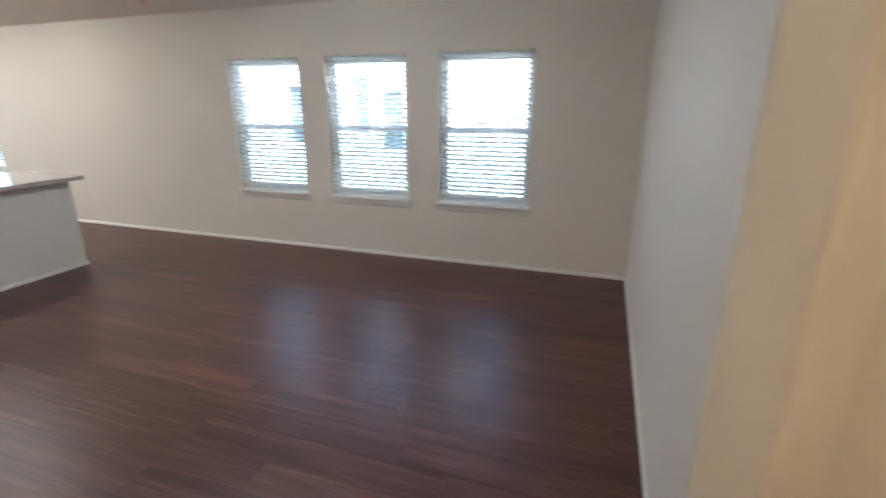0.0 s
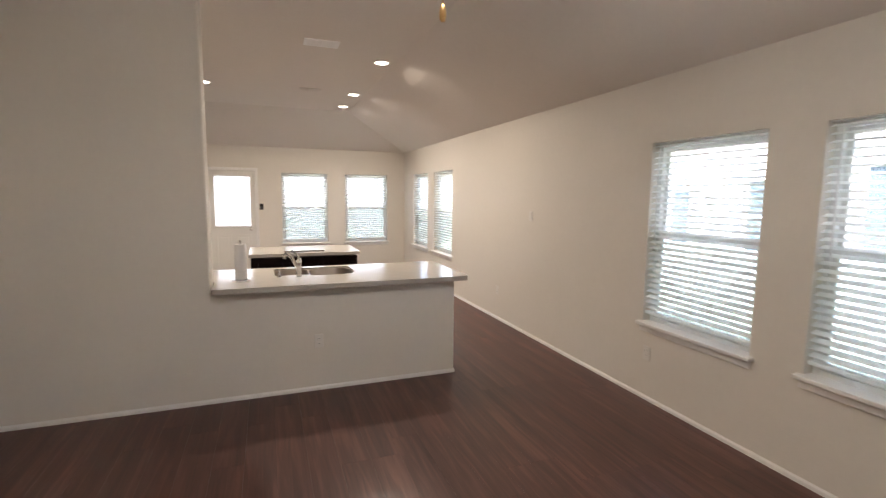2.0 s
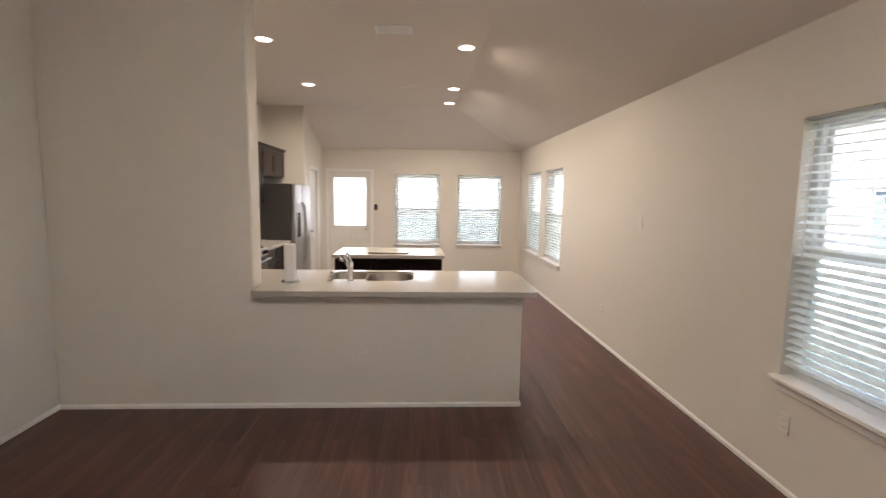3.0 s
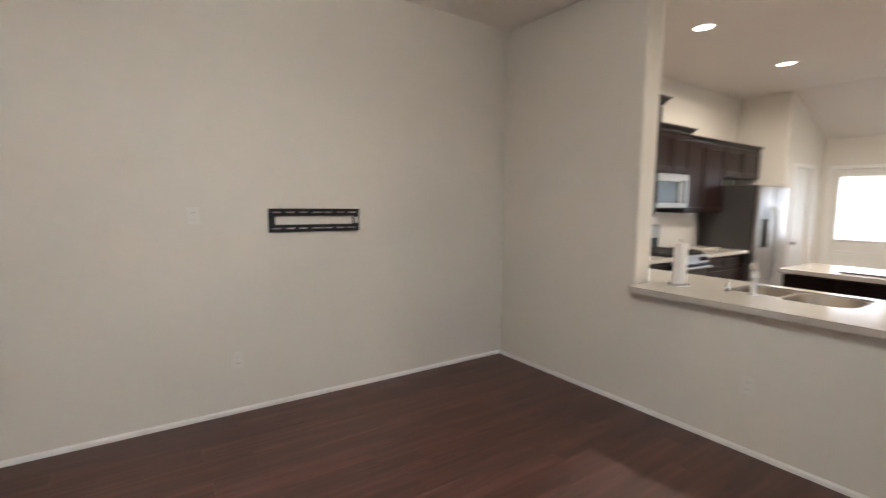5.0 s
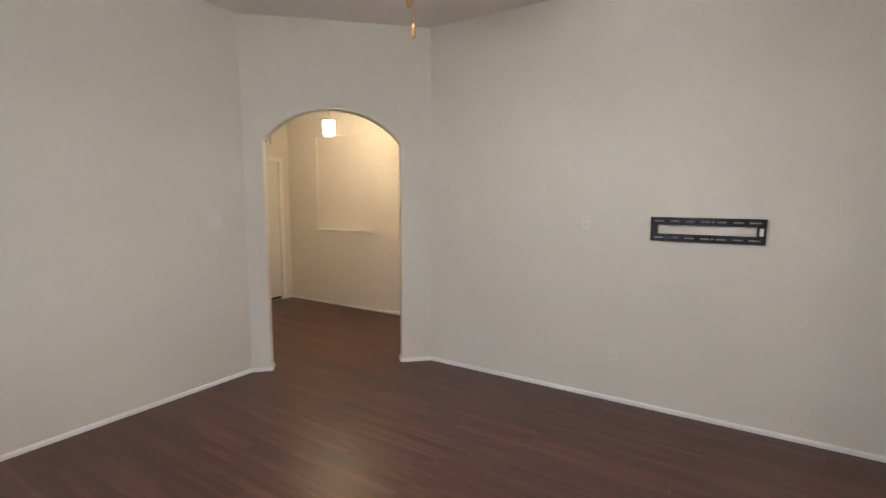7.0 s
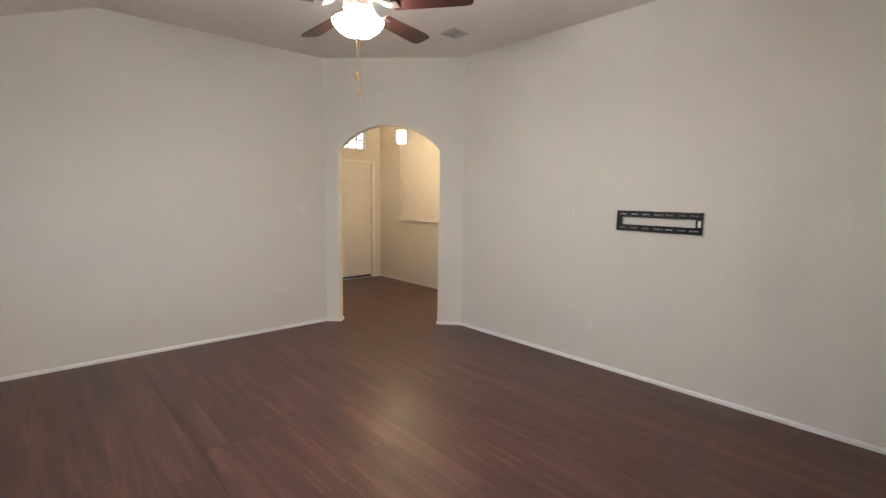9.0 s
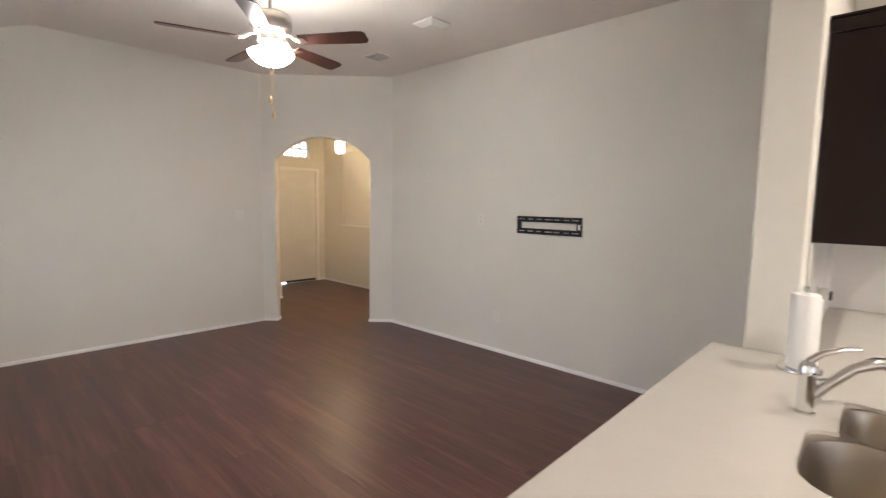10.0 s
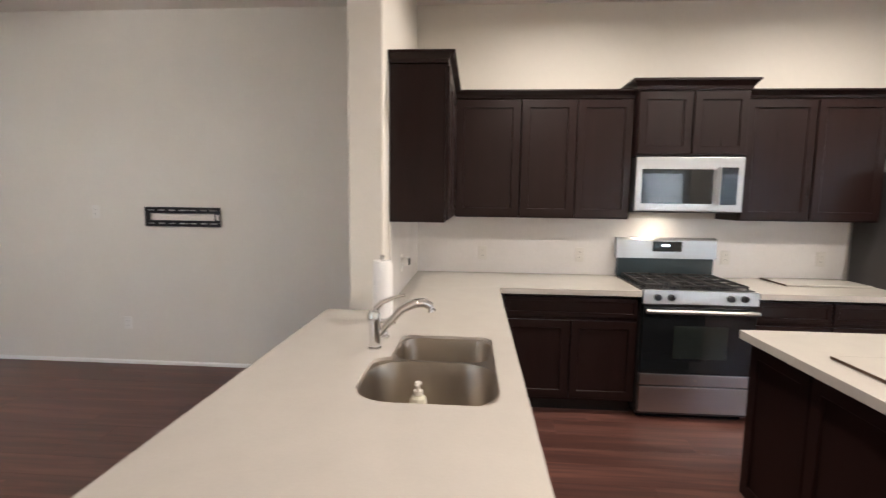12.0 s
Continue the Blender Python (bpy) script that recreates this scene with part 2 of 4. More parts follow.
def slab(outline, depth, bm=None):
    """A flat outline of 3D points pushed along the vector depth."""
    bm = bm or bmesh.new()
    d = Vector(depth)
    a = [bm.verts.new(p) for p in outline]
    b = [bm.verts.new(Vector(p) + d) for p in outline]
    bm.faces.new(a)
    bm.faces.new(list(reversed(b)))
    for i in range(len(a)):
        j = (i + 1) % len(a)
        bm.faces.new((a[j], a[i], b[i], b[j]))
    bmesh.ops.recalc_face_normals(bm, faces=bm.faces)
    return bm


def rounded(x0, x1, y0, y1, r, steps=6, corners=(1, 1, 1, 1)):
    """Points of a rectangle with round corners, counter-clockwise from (x1, y0)."""
    out = []
    for (cx, cy, a0, px, py), on in zip(((x1 - r, y0 + r, -90, x1, y0), (x1 - r, y1 - r, 0, x1, y1), (x0 + r, y1 - r, 90, x0, y1), (x0 + r, y0 + r, 180, x0, y0)), corners):
        if not on:
            out.append((px, py))
            continue
        for k in range(steps + 1):
            a = radians(a0 + 90 * k / steps)
            out.append((cx + r * math.cos(a), cy + r * math.sin(a)))
    return out


def part(name, bm, mat, parent=None, label="", smooth=False, kind=""):
    """Links a bmesh as one mesh object under a thing or under a part."""
    me = bpy.data.meshes.new(name)
    bm.to_mesh(me)
    bm.free()
    me.materials.append(mat)
    if smooth:
        for p in me.polygons:
            p.use_smooth = True
        me.set_sharp_from_angle(angle=radians(40))
    ob = new(name, me)
    if parent:
        ob.parent = parent
        if parent.type == 'EMPTY':
            ob.matrix_parent_inverse = Matrix.Translation(-parent.location)
    return tagged(ob, label, kind=kind)


def thing(name, at, label, category, group="", kind=""):
    ob = new(name)
    ob.empty_display_size = 0.1
    ob.location = at
    return tagged(ob, label, category, group, kind)


def structure(name, bm, mat, label, category, smooth=False):
    return tagged(part(name, bm, mat, smooth=smooth), label, category, kind="structure")


def wall_grid(along, a0, a1, b0, b1, z0, z1, holes):
    """A wall along 'x' or 'y' from a0 to a1, of thickness b0..b1, with rectangular holes (a, a, z, z) through it."""
    us = sorted({a0, a1, *(h[0] for h in holes), *(h[1] for h in holes)})
    zs = sorted({z0, z1, *(h[2] for h in holes), *(h[3] for h in holes)})
    solid = {}
    for i in range(len(us) - 1):
        for j in range(len(zs) - 1):
            u, z = (us[i] + us[i + 1]) / 2, (zs[j] + zs[j + 1]) / 2
            solid[i, j] = z0 < z < z1 and not any(h[0] < u < h[1] and h[2] < z < h[3] for h in holes)
    bm = bmesh.new()
    cache = {}

    def v(u, b, z):
        key = (round(u, 5), round(b, 5), round(z, 5))
        if key not in cache:
            cache[key] = bm.verts.new((u, b, z) if along == 'x' else (b, u, z))
        return cache[key]
    for (i, j), on in solid.items():
        if not on:
            continue
        ua, ub, za, zb = us[i], us[i + 1], zs[j], zs[j + 1]
        for b in (b0, b1):
            bm.faces.new((v(ua, b, za), v(ub, b, za), v(ub, b, zb), v(ua, b, zb)))
        if not solid.get((i - 1, j)):
            bm.faces.new((v(ua, b0, za), v(ua, b1, za), v(ua, b1, zb), v(ua, b0, zb)))
        if not solid.get((i + 1, j)):
            bm.faces.new((v(ub, b0, za), v(ub, b1, za), v(ub, b1, zb), v(ub, b0, zb)))
        if not solid.get((i, j - 1)):
            bm.faces.new((v(ua, b0, za), v(ub, b0, za), v(ub, b1, za), v(ua, b1, za)))
        if not solid.get((i, j + 1)):
            bm.faces.new((v(ua, b0, zb), v(ub, b0, zb), v(ub, b1, zb), v(ua, b1, zb)))
    bmesh.ops.recalc_face_normals(bm, faces=bm.faces)
    return bm


def round_edges(ob, width, seg=3, angle=40):
    mod = ob.modifiers.new("rounding", 'BEVEL')
    mod.width, mod.segments, mod.limit_method, mod.angle_limit = width, seg, 'ANGLE', radians(angle)
    return ob

# ---- large structure ----
ground = structure("ground", boxm(-60, 70, -60, 80, -0.4, -0.12), GRASS, "pale dry lawn around the house", "lawn")
floor = structure("floor", boxm(-2.7, EAST + 0.1, -2.33, NORTH + 0.1, -0.11, -0.012), SLAB, "dark reddish-brown wood plank floor through the rooms", "floor")

east_holes = [(y - WIN_W / 2, y + WIN_W / 2, WIN_Z0, WIN_Z1) for y in EAST_WINDOWS]
structure("wall_east", wall_grid('y', -0.15, NORTH + 0.15, EAST, EAST + 0.15, 0, 3.2, east_holes), PAINT, "long beige painted wall with five windows", "wall")
DOOR_X0, DOOR_X1 = 0.822, 1.635
north_holes = [(x - WIN_W / 2, x + WIN_W / 2, WIN_Z0, WIN_Z1) for x in NORTH_WINDOWS] + [(DOOR_X0, DOOR_X1, 0, 2.06)]
structure("wall_north", wall_grid('x', -0.12, EAST, NORTH, NORTH + 0.15, 0, 3.2, north_holes), PAINT, "beige painted back wall with door and two windows", "wall")
structure("wall_south", wall_grid('x', 1.13, EAST, -0.12, 0, 0, 3.2, []), PAINT, "plain beige painted living room wall", "wall")
structure("wall_west", wall_grid('y', 1.17, NORTH, -0.12, 0, 0, 3.2, []), PAINT, "long plain greige painted wall behind the wall bracket", "wall")
round_edges(structure("wall_peninsula", slab([(0, STUB_Y0, 0), (KNEE_X, STUB_Y0, 0), (KNEE_X, STUB_Y0, 0.874), (STUB_X, STUB_Y0, 0.874), (STUB_X, STUB_Y0, TOP), (0, STUB_Y0, TOP)], (0, STUB_Y1 - STUB_Y0, 0)), PAINT, "painted wall stepping down to the peninsula counter", "wall"), 0.014)
structure("wall_alcove", boxm(0, 0.68, 9.92, 10.04, 0, TOP), PAINT, "painted wall beside the fridge", "wall")
structure("wall_pantry", wall_grid('y', 10.04, NORTH, 0.56, 0.68, 0, 3.2, [(10.24, 10.90, 0, 2.05)]), PAINT, "painted wall with a pantry door", "wall")

# diagonal wall with an arch between living room and entry
A0, A1 = Vector((0, 1.17, 0)), Vector((1.13, 0, 0))
ALEN = (A1 - A0).length
ADIR = (A1 - A0) / ALEN
AIN = Vector((-ADIR.y, ADIR.x, 0)) * -1.0
if AIN.dot(Vector((-1, -1, 0))) < 0:
    AIN = -AIN
S0, S1, SPRING, ARCH = 0.283, 1.460, 2.045, 2.33


def arch_wall():
    bm = bmesh.new()
    half, rise = (S1 - S0) / 2, ARCH - SPRING
    rad = (half * half + rise * rise) / (2 * rise)
    mid, cz = (S0 + S1) / 2, ARCH - rad
    top = 3.2
    curve = [(S0, 0.0)]
    a = math.asin(half / rad)
    for k in range(25):
        t = -a + 2 * a * k / 24
        curve.append((mid + rad * math.sin(t), cz + rad * math.cos(t)))
    curve.append((S1, 0.0))
    thick = AIN * 0.125

    def v(s, z, d):
        return bm.verts.new(A0 + ADIR * s + Vector((0, 0, z)) + thick * d)
    for d in (0, 1):
        for s0, s1 in ((0, S0), (S1, ALEN)):
            bm.faces.new((v(s0, 0, d), v(s1, 0, d), v(s1, SPRING, d), v(s0, SPRING, d)))
            bm.faces.new((v(s0, SPRING, d), v(s1, SPRING, d), v(s1, top, d), v(s0, top, d)))
        for (sa_, za), (sb, zb) in zip(curve[1:-1], curve[2:-1]):
            bm.faces.new((v(sa_, za, d), v(sb, zb, d), v(sb, top, d), v(sa_, top, d)))
    for (sa_, za), (sb, zb) in zip(curve, curve[1:]):
        bm.faces.new((v(sa_, za, 0), v(sb, zb, 0), v(sb, zb, 1), v(sa_, za, 1)))
    bmesh.ops.remove_doubles(bm, verts=bm.verts, dist=0.0005)
    bmesh.ops.recalc_face_normals(bm, faces=bm.faces)
    return bm


round_edges(structure("wall_arch", arch_wall(), PAINT, "diagonal painted wall with an arched opening", "wall", smooth=True), 0.012, 3, 50)

# entry and hall behind the arch
FW, FS = -1.21, -2.27
NY0, NY1, NZ0, NZ1 = -1.65, -0.57, 1.085, 2.42
structure("wall_entry_west", wall_grid('y', FS, 0.0, FW - 0.14, FW, 0, 3.2, [(NY0, NY1, NZ0, NZ1)]), PAINT, "painted entry wall with a recessed niche", "wall")
structure("wall_niche_back", boxm(FW - 0.139, FW - 0.015, NY0 + 0.0005, NY1 - 0.0005, NZ0 + 0.0005, NZ1 - 0.0005), PAINT, "painted back of the wall niche", "wall")
FD0, FD1 = -1.03, -0.12
structure("wall_entry_front", wall_grid('x', FW - 0.14, 0.41, FS - 0.15, FS, 0, 3.2, [(FD0, FD1, 0, 2.09), (FD0 + 0.12, FD1 - 0.12, 2.33, 2.66)]), PAINT, "painted wall round the front door", "wall")
structure("wall_entry_east", boxm(0.29, 0.41, FS, -1.14, 0, 3.2), PAINT, "plain painted wall beside the front door", "wall")
structure("wall_entry_return", boxm(0.41, 1.13, -1.26, -1.14, 0, 3.2), PAINT, "plain painted return wall in the entry", "wall")
structure("wall_entry_closet", boxm(1.13, 1.25, -1.26, -0.12, 0, 3.2), PAINT, "plain painted wall in the entry", "wall")
structure("wall_hall_south", wall_grid('x', -2.7, FW - 0.14, -0.12, 0.0, 0, 3.2, [(-2.28, -1.50, 0, 2.05)]), PAINT, "painted hall wall with a white door", "wall")
structure("wall_hall_end", boxm(-2.82, -2.7, -0.12, 1.29, 0, 3.2), PAINT, "plain painted hall end wall", "wall")
structure("wall_hall_north", boxm(-2.7, -0.12, 1.17, 1.29, 0, 3.2), PAINT, "plain painted hall wall", "wall")


def ceiling_mesh():
    bm = bmesh.new()
    x0, x1, y0, y1, e = -2.82, EAST + 0.15, -2.42, NORTH + 0.15, 0.15
    fall = (TOP - EAVE) / (EAST - FLAT_X)
    zo = EAVE - fall * e
    lift = Vector((0, 0, 0.16))
    quads = [((x0, y0, TOP), (FLAT_X, y0, TOP), (FLAT_X, FLAT_Y, TOP), (x0, FLAT_Y, TOP)),
             ((FLAT_X, y0, TOP), (x1, y0, zo), (x1, y1, zo), (FLAT_X, FLAT_Y, TOP)),
             ((x0, FLAT_Y, TOP), (FLAT_X, FLAT_Y, TOP), (x1, y1, zo), (x0, y1, zo))]
    for q in quads:
        bm.faces.new([bm.verts.new(p) for p in q])
        bm.faces.new([bm.verts.new(Vector(p) + lift) for p in reversed(q)])
    rim = [(x0, y0, TOP), (FLAT_X, y0, TOP), (x1, y0, zo), (x1, y1, zo), (x0, y1, zo), (x0, FLAT_Y, TOP)]
    for a, b in zip(rim, rim[1:] + rim[:1]):
        bm.faces.new([bm.verts.new(p) for p in (a, b, Vector(b) + lift, Vector(a) + lift)])
    bmesh.ops.remove_doubles(bm, verts=bm.verts, dist=0.0005)
    bmesh.ops.recalc_face_normals(bm, faces=bm.faces)
    return bm


structure("ceiling", ceiling_mesh(), CEIL, "textured off-white vaulted ceiling sloping to the windows", "ceiling")


# baseboards
def baseboard(p, q, inward):
    """A moulded board along the wall foot from p to q; inward points into the room."""
    p, q, n = Vector((*p, 0)), Vector((*q, 0)), Vector((*inward, 0)).normalized()
    prof = [(0, 0), (0.011, 0), (0.011, 0.020), (0.009, 0.026), (0.005, 0.030), (0.003, 0.035), (0, 0.035)]
    bm = bmesh.new()
    slab([p + n * (a + 0.0004) + Vector((0, 0, b)) for a, b in prof], q - p, bm)
    structure("baseboard", bm, TRIM, "white painted baseboard along the wall foot", "baseboard")


def diag(s, d=0.0):
    w = A0 + ADIR * s + AIN * d
    return (w.x, w.y)


OUT = (-AIN.x, -AIN.y)
baseboard((EAST, 0), (EAST, NORTH), (-1, 0))
baseboard((1.13, 0), (EAST, 0), (0, 1))
baseboard((0, 1.17), (0, STUB_Y0), (1, 0))
baseboard((0, STUB_Y0), (KNEE_X, STUB_Y0), (0, -1))
baseboard((KNEE_X, STUB_Y0), (KNEE_X, STUB_Y1), (1, 0))
baseboard((DOOR_X1 + 0.06, NORTH), (EAST, NORTH), (0, -1))
baseboard((0.68, 9.92), (0.68, 10.18), (1, 0))
baseboard((0.68, 10.96), (0.68, NORTH), (1, 0))
baseboard(diag(0), diag(S0), OUT)
baseboard(diag(S1), diag(ALEN), OUT)
baseboard(diag(S0), diag(S0, 0.125), (ADIR.x, ADIR.y))
baseboard(diag(S1), diag(S1, 0.125), (-ADIR.x, -ADIR.y))
baseboard((FW, FS), (FW, 0), (1, 0))
baseboard((FW, FS), (FD0 - 0.06, FS), (0, 1))
baseboard((0.29, FS), (0.29, -1.14), (-1, 0))
baseboard((0.29, -1.14), (1.13, -1.14), (0, 1))
baseboard((-2.7, 1.17), (-0.12, 1.17), (0, -1))

structure("niche_ledge", boxm(FW - 0.0145, FW + 0.035, NY0 + 0.001, NY1 - 0.001, NZ0 + 0.0005, NZ0 + 0.024, bev=0.004), TRIM, "white ledge board of the entry niche", "ledge")


# ---- windows ----
def make_window(m):
    """Double-hung vinyl window; local x along the wall, y outward, z up from the opening's foot."""
    w, h = WIN_W / 2, WIN_Z1 - WIN_Z0
    top = thing("window", (0, 0, 0), "white vinyl double-hung window with a screened lower sash", "window", "windows", "structure")
    bm = bmesh.new()
    box(bm, -w, -w + 0.035, 0.075, 0.145, 0, h, 0.003)
    box(bm, w - 0.035, w, 0.075, 0.145, 0, h, 0.003)
    box(bm, -w + 0.035, w - 0.035, 0.075, 0.145, h - 0.035, h, 0.003)
    box(bm, -w + 0.035, w - 0.035, 0.075, 0.145, 0, 0.035, 0.003)
    part("window_frame", bm, VINYL, top)
    mid = h * 0.5
    for name, z0, z1, y0 in (("lower_sash", 0.035, mid + 0.02, 0.085), ("upper_sash", mid - 0.02, h - 0.035, 0.112)):
        bm = bmesh.new()
        a = w - 0.036
        box(bm, -a, -a + 0.032, y0, y0 + 0.026, z0, z1, 0.003)
        box(bm, a - 0.032, a, y0, y0 + 0.026, z0, z1, 0.003)
        box(bm, -a + 0.032, a - 0.032, y0, y0 + 0.026, z1 - 0.036, z1, 0.003)
        box(bm, -a + 0.032, a - 0.032, y0, y0 + 0.026, z0, z0 + 0.036, 0.003)
        sash = part(name, bm, VINYL, top)
        lower = name == "lower_sash"
        pane = part("pane", boxm(-a + 0.03, a - 0.03, y0 + 0.011, y0 + 0.015, z0 + 0.034, z1 - 0.034), SCREEN if lower else GLASS, sash)
        pane.visible_shadow = False
    part("window_sill", boxm(-w - 0.03, w + 0.03, -0.05, 0.074, -0.022, 0.004, bev=0.006, seg=3), TRIM, top)
    part("apron", boxm(-w - 0.015, w + 0.015, -0.016, -0.001, -0.075, -0.0225, bev=0.004), TRIM, top)
    top.matrix_basis = m
    return top


def make_blind(m):
    """Faux-wood slat blind inside the opening."""
    w, h = WIN_W / 2 - 0.008, WIN_Z1 - WIN_Z0
    top = thing("window_blind", (0, 0, 0), "white slatted blind lowered with half-open slats", "blind", "window blinds")
    part("headrail", boxm(-w, w, 0.008, 0.060, h - 0.010, h - 0.002, bev=0.002), SLAT, top)
    pitch, depth, tilt = 0.0435, 0.050, radians(18)
    mesh = None
    n = int((h - 0.082) / pitch)
    for k in range(n):
        z = h - 0.026 - k * pitch
        if mesh is None:
            bm = bmesh.new()
            prof = [(-depth / 2, -0.001), (-depth / 4, 0.0012), (0, 0.002), (depth / 4, 0.0012), (depth / 2, -0.001),
                    (depth / 2, 0.0015), (depth / 4, 0.0037), (0, 0.0045), (-depth / 4, 0.0037), (-depth / 2, 0.0015)]
            slab([(-w + 0.003, a * math.cos(tilt) - b * math.sin(tilt), a * math.sin(tilt) + b * math.cos(tilt)) for a, b in prof], (2 * w - 0.006, 0, 0), bm)
            first = part("slat", bm, SLAT, top)
            mesh = first.data
            ob = first
        else:
            ob = new("slat", mesh)
            ob.parent = top
        ob.location = (0, 0.033, z)
    zb = h - 0.026 - n * pitch
    part("bottom_rail", boxm(-w + 0.002, w - 0.002, 0.010, 0.056, max(0.008, zb - 0.012), max(0.028, zb + 0.010), bev=0.004), SLAT, top)
    for x in (-w * 0.72, w * 0.72):
        bm = bmesh.new()
        for y in (0.0065, 0.0595):
            box(bm, x - 0.0012, x + 0.0012, y - 0.0008, y + 0.0008, max(0.02, zb), h - 0.011)
        part("ladder_cord", bm, SLAT, top)
    part("tilt_wand", tube([(-w + 0.07, 0.0, h - 0.05), (-w + 0.07, -0.006, h - 0.09), (-w + 0.07, -0.006, h - 0.75)], 0.0045, 6), VINYL, top)
    top.matrix_basis = m
    return top


places = [pose(EAST, y, WIN_Z0, 0, 0, -90) for y in EAST_WINDOWS] + [pose(x, NORTH, WIN_Z0) for x in NORTH_WINDOWS]
win = make_window(places[0])
blind = make_blind(places[0])
for m in places[1:]:
    copy_thing(win, m)
    copy_thing(blind, m)


# ---- doors ----
def knob(bm, x, y, z, dy):
    bmesh.ops.create_cone(bm, cap_ends=True, segments=18, radius1=0.03, radius2=0.03, depth=0.008, matrix=pose(x, y + dy * 0.004, z, 90))
    bmesh.ops.create_cone(bm, cap_ends=True, segments=14, radius1=0.011, radius2=0.011, depth=0.04, matrix=pose(x, y + dy * 0.026, z, 90))
    bmesh.ops.create_uvsphere(bm, u_segments=18, v_segments=12, radius=0.028, matrix=pose(x, y + dy * 0.06, z) @ Matrix.Diagonal((1, 0.75, 1, 1)))
    return bm


def casing(parent, x0, x1, y, dy, ztop, width=0.057):
    for name, a in (("casing", (x0 - width, x0, 0, ztop + width)), ("casing", (x1, x1 + width, 0, ztop + width)), ("casing", (x0, x1, ztop, ztop + width))):
        lo, hi = sorted((y + dy * 0.0005, y + dy * 0.017))
        part(name, boxm(a[0], a[1], lo, hi, a[2], a[3], bev=0.004), TRIM, parent)


def panels(parent, x0, x1, y, dy, rows, cols=2):
    """Raised panels with sunk edges on a door face."""
    for z0, z1 in rows:
        for c in range(cols):
            w = (x1 - x0) / cols
            a, b = x0 + c * w + 0.045, x0 + (c + 1) * w - 0.045
            lo, hi = sorted((y, y + dy * 0.006))
            bm = bmesh.new()
            for q in ((a, b, z0, z0 + 0.022), (a, b, z1 - 0.022, z1), (a, a + 0.022, z0 + 0.022, z1 - 0.022), (b - 0.022, b, z0 + 0.022, z1 - 0.022)):
                box(bm, q[0], q[1], lo, hi, q[2], q[3], 0.003)
            box(bm, a + 0.05, b - 0.05, lo, hi, z0 + 0.05, z1 - 0.05, 0.004)
            part("panel", bm, DOORPAINT, parent)


# back door with a glass upper half
d = thing("door_back", (1.23, NORTH, 0), "white back door with a large glass pane, closed", "door", kind="structure")
GX0, GX1, GZ0, GZ1 = 0.915, 1.545, 0.995, 1.945
leaf = wall_grid('x', DOOR_X0 + 0.002, DOOR_X1 - 0.002, NORTH + 0.02, NORTH + 0.064, 0.012, 2.058, [(GX0, GX1, GZ0, GZ1)])
leaf = part("leaf", leaf, DOORPAINT, d)
bm = bmesh.new()
for q in ((GX0 - 0.03, GX1 + 0.03, GZ0 - 0.03, GZ0), (GX0 - 0.03, GX1 + 0.03, GZ1, GZ1 + 0.03), (GX0 - 0.03, GX0, GZ0, GZ1), (GX1, GX1 + 0.03, GZ0, GZ1)):
    box(bm, q[0], q[1], NORTH + 0.008, NORTH + 0.0195, q[2], q[3], 0.004)
part("glazing_bead", bm, DOORPAINT, leaf)
pane = part("pane", boxm(GX0 + 0.001, GX1 - 0.001, NORTH + 0.038, NORTH + 0.044, GZ0 + 0.001, GZ1 - 0.001), GLASS, leaf)
pane.visible_shadow = False
panels(leaf, DOOR_X0 + 0.05, DOOR_X1 - 0.05, NORTH + 0.0195, -1, [(0.2, 0.82)])
part("knob", knob(bmesh.new(), DOOR_X1 - 0.085, NORTH + 0.019, 0.93, -1), NICKEL, leaf, "brushed nickel knob", smooth=True)
bm = bmesh.new()
bmesh.ops.create_cone(bm, cap_ends=True, segments=18, radius1=0.028, radius2=0.024, depth=0.02, matrix=pose(DOOR_X1 - 0.085, NORTH + 0.009, 1.08, 90))
part("deadbolt", bm, NICKEL, leaf, "brushed nickel deadbolt", smooth=True)
casing(d, DOOR_X0, DOOR_X1, NORTH, -1, 2.06)
part("threshold", boxm(DOOR_X0 + 0.01, DOOR_X1 - 0.01, NORTH + 0.005, NORTH + 0.12, 0, 0.011), NICKEL, d)

# pantry door in the side wall
d = thing("door_pantry", (0.68, 10.57, 0), "white panelled pantry door, closed", "door", kind="structure")
leaf = part("leaf", boxm(0.60, 0.64, 10.242, 10.898, 0.012, 2.048, bev=0.002), DOORPAINT, d)
for z0, z1 in ((0.2, 0.85), (1.05, 1.85)):
    for y0 in (10.32, 10.60):
        part("panel", boxm(0.640, 0.646, y0, y0 + 0.22, z0, z1, bev=0.004), DOORPAINT, leaf)
for a in ((10.183, 10.24, 0, 2.107), (10.90, 10.957, 0, 2.107), (10.24, 10.90, 2.05, 2.107)):
    part("casing", boxm(0.6805, 0.697, a[0], a[1], a[2], a[3], bev=0.004), TRIM, d)
bm = bmesh.new()
bmesh.ops.create_uvsphere(bm, u_segments=16, v_segments=10, radius=0.028, matrix=pose(0.70, 10.32, 0.95))
bmesh.ops.create_cone(bm, cap_ends=True, segments=12, radius1=0.012, radius2=0.012, depth=0.06, matrix=pose(0.67, 10.32, 0.95, 0, 90))
part("knob", bm, NICKEL, leaf, "brushed nickel knob", smooth=True)

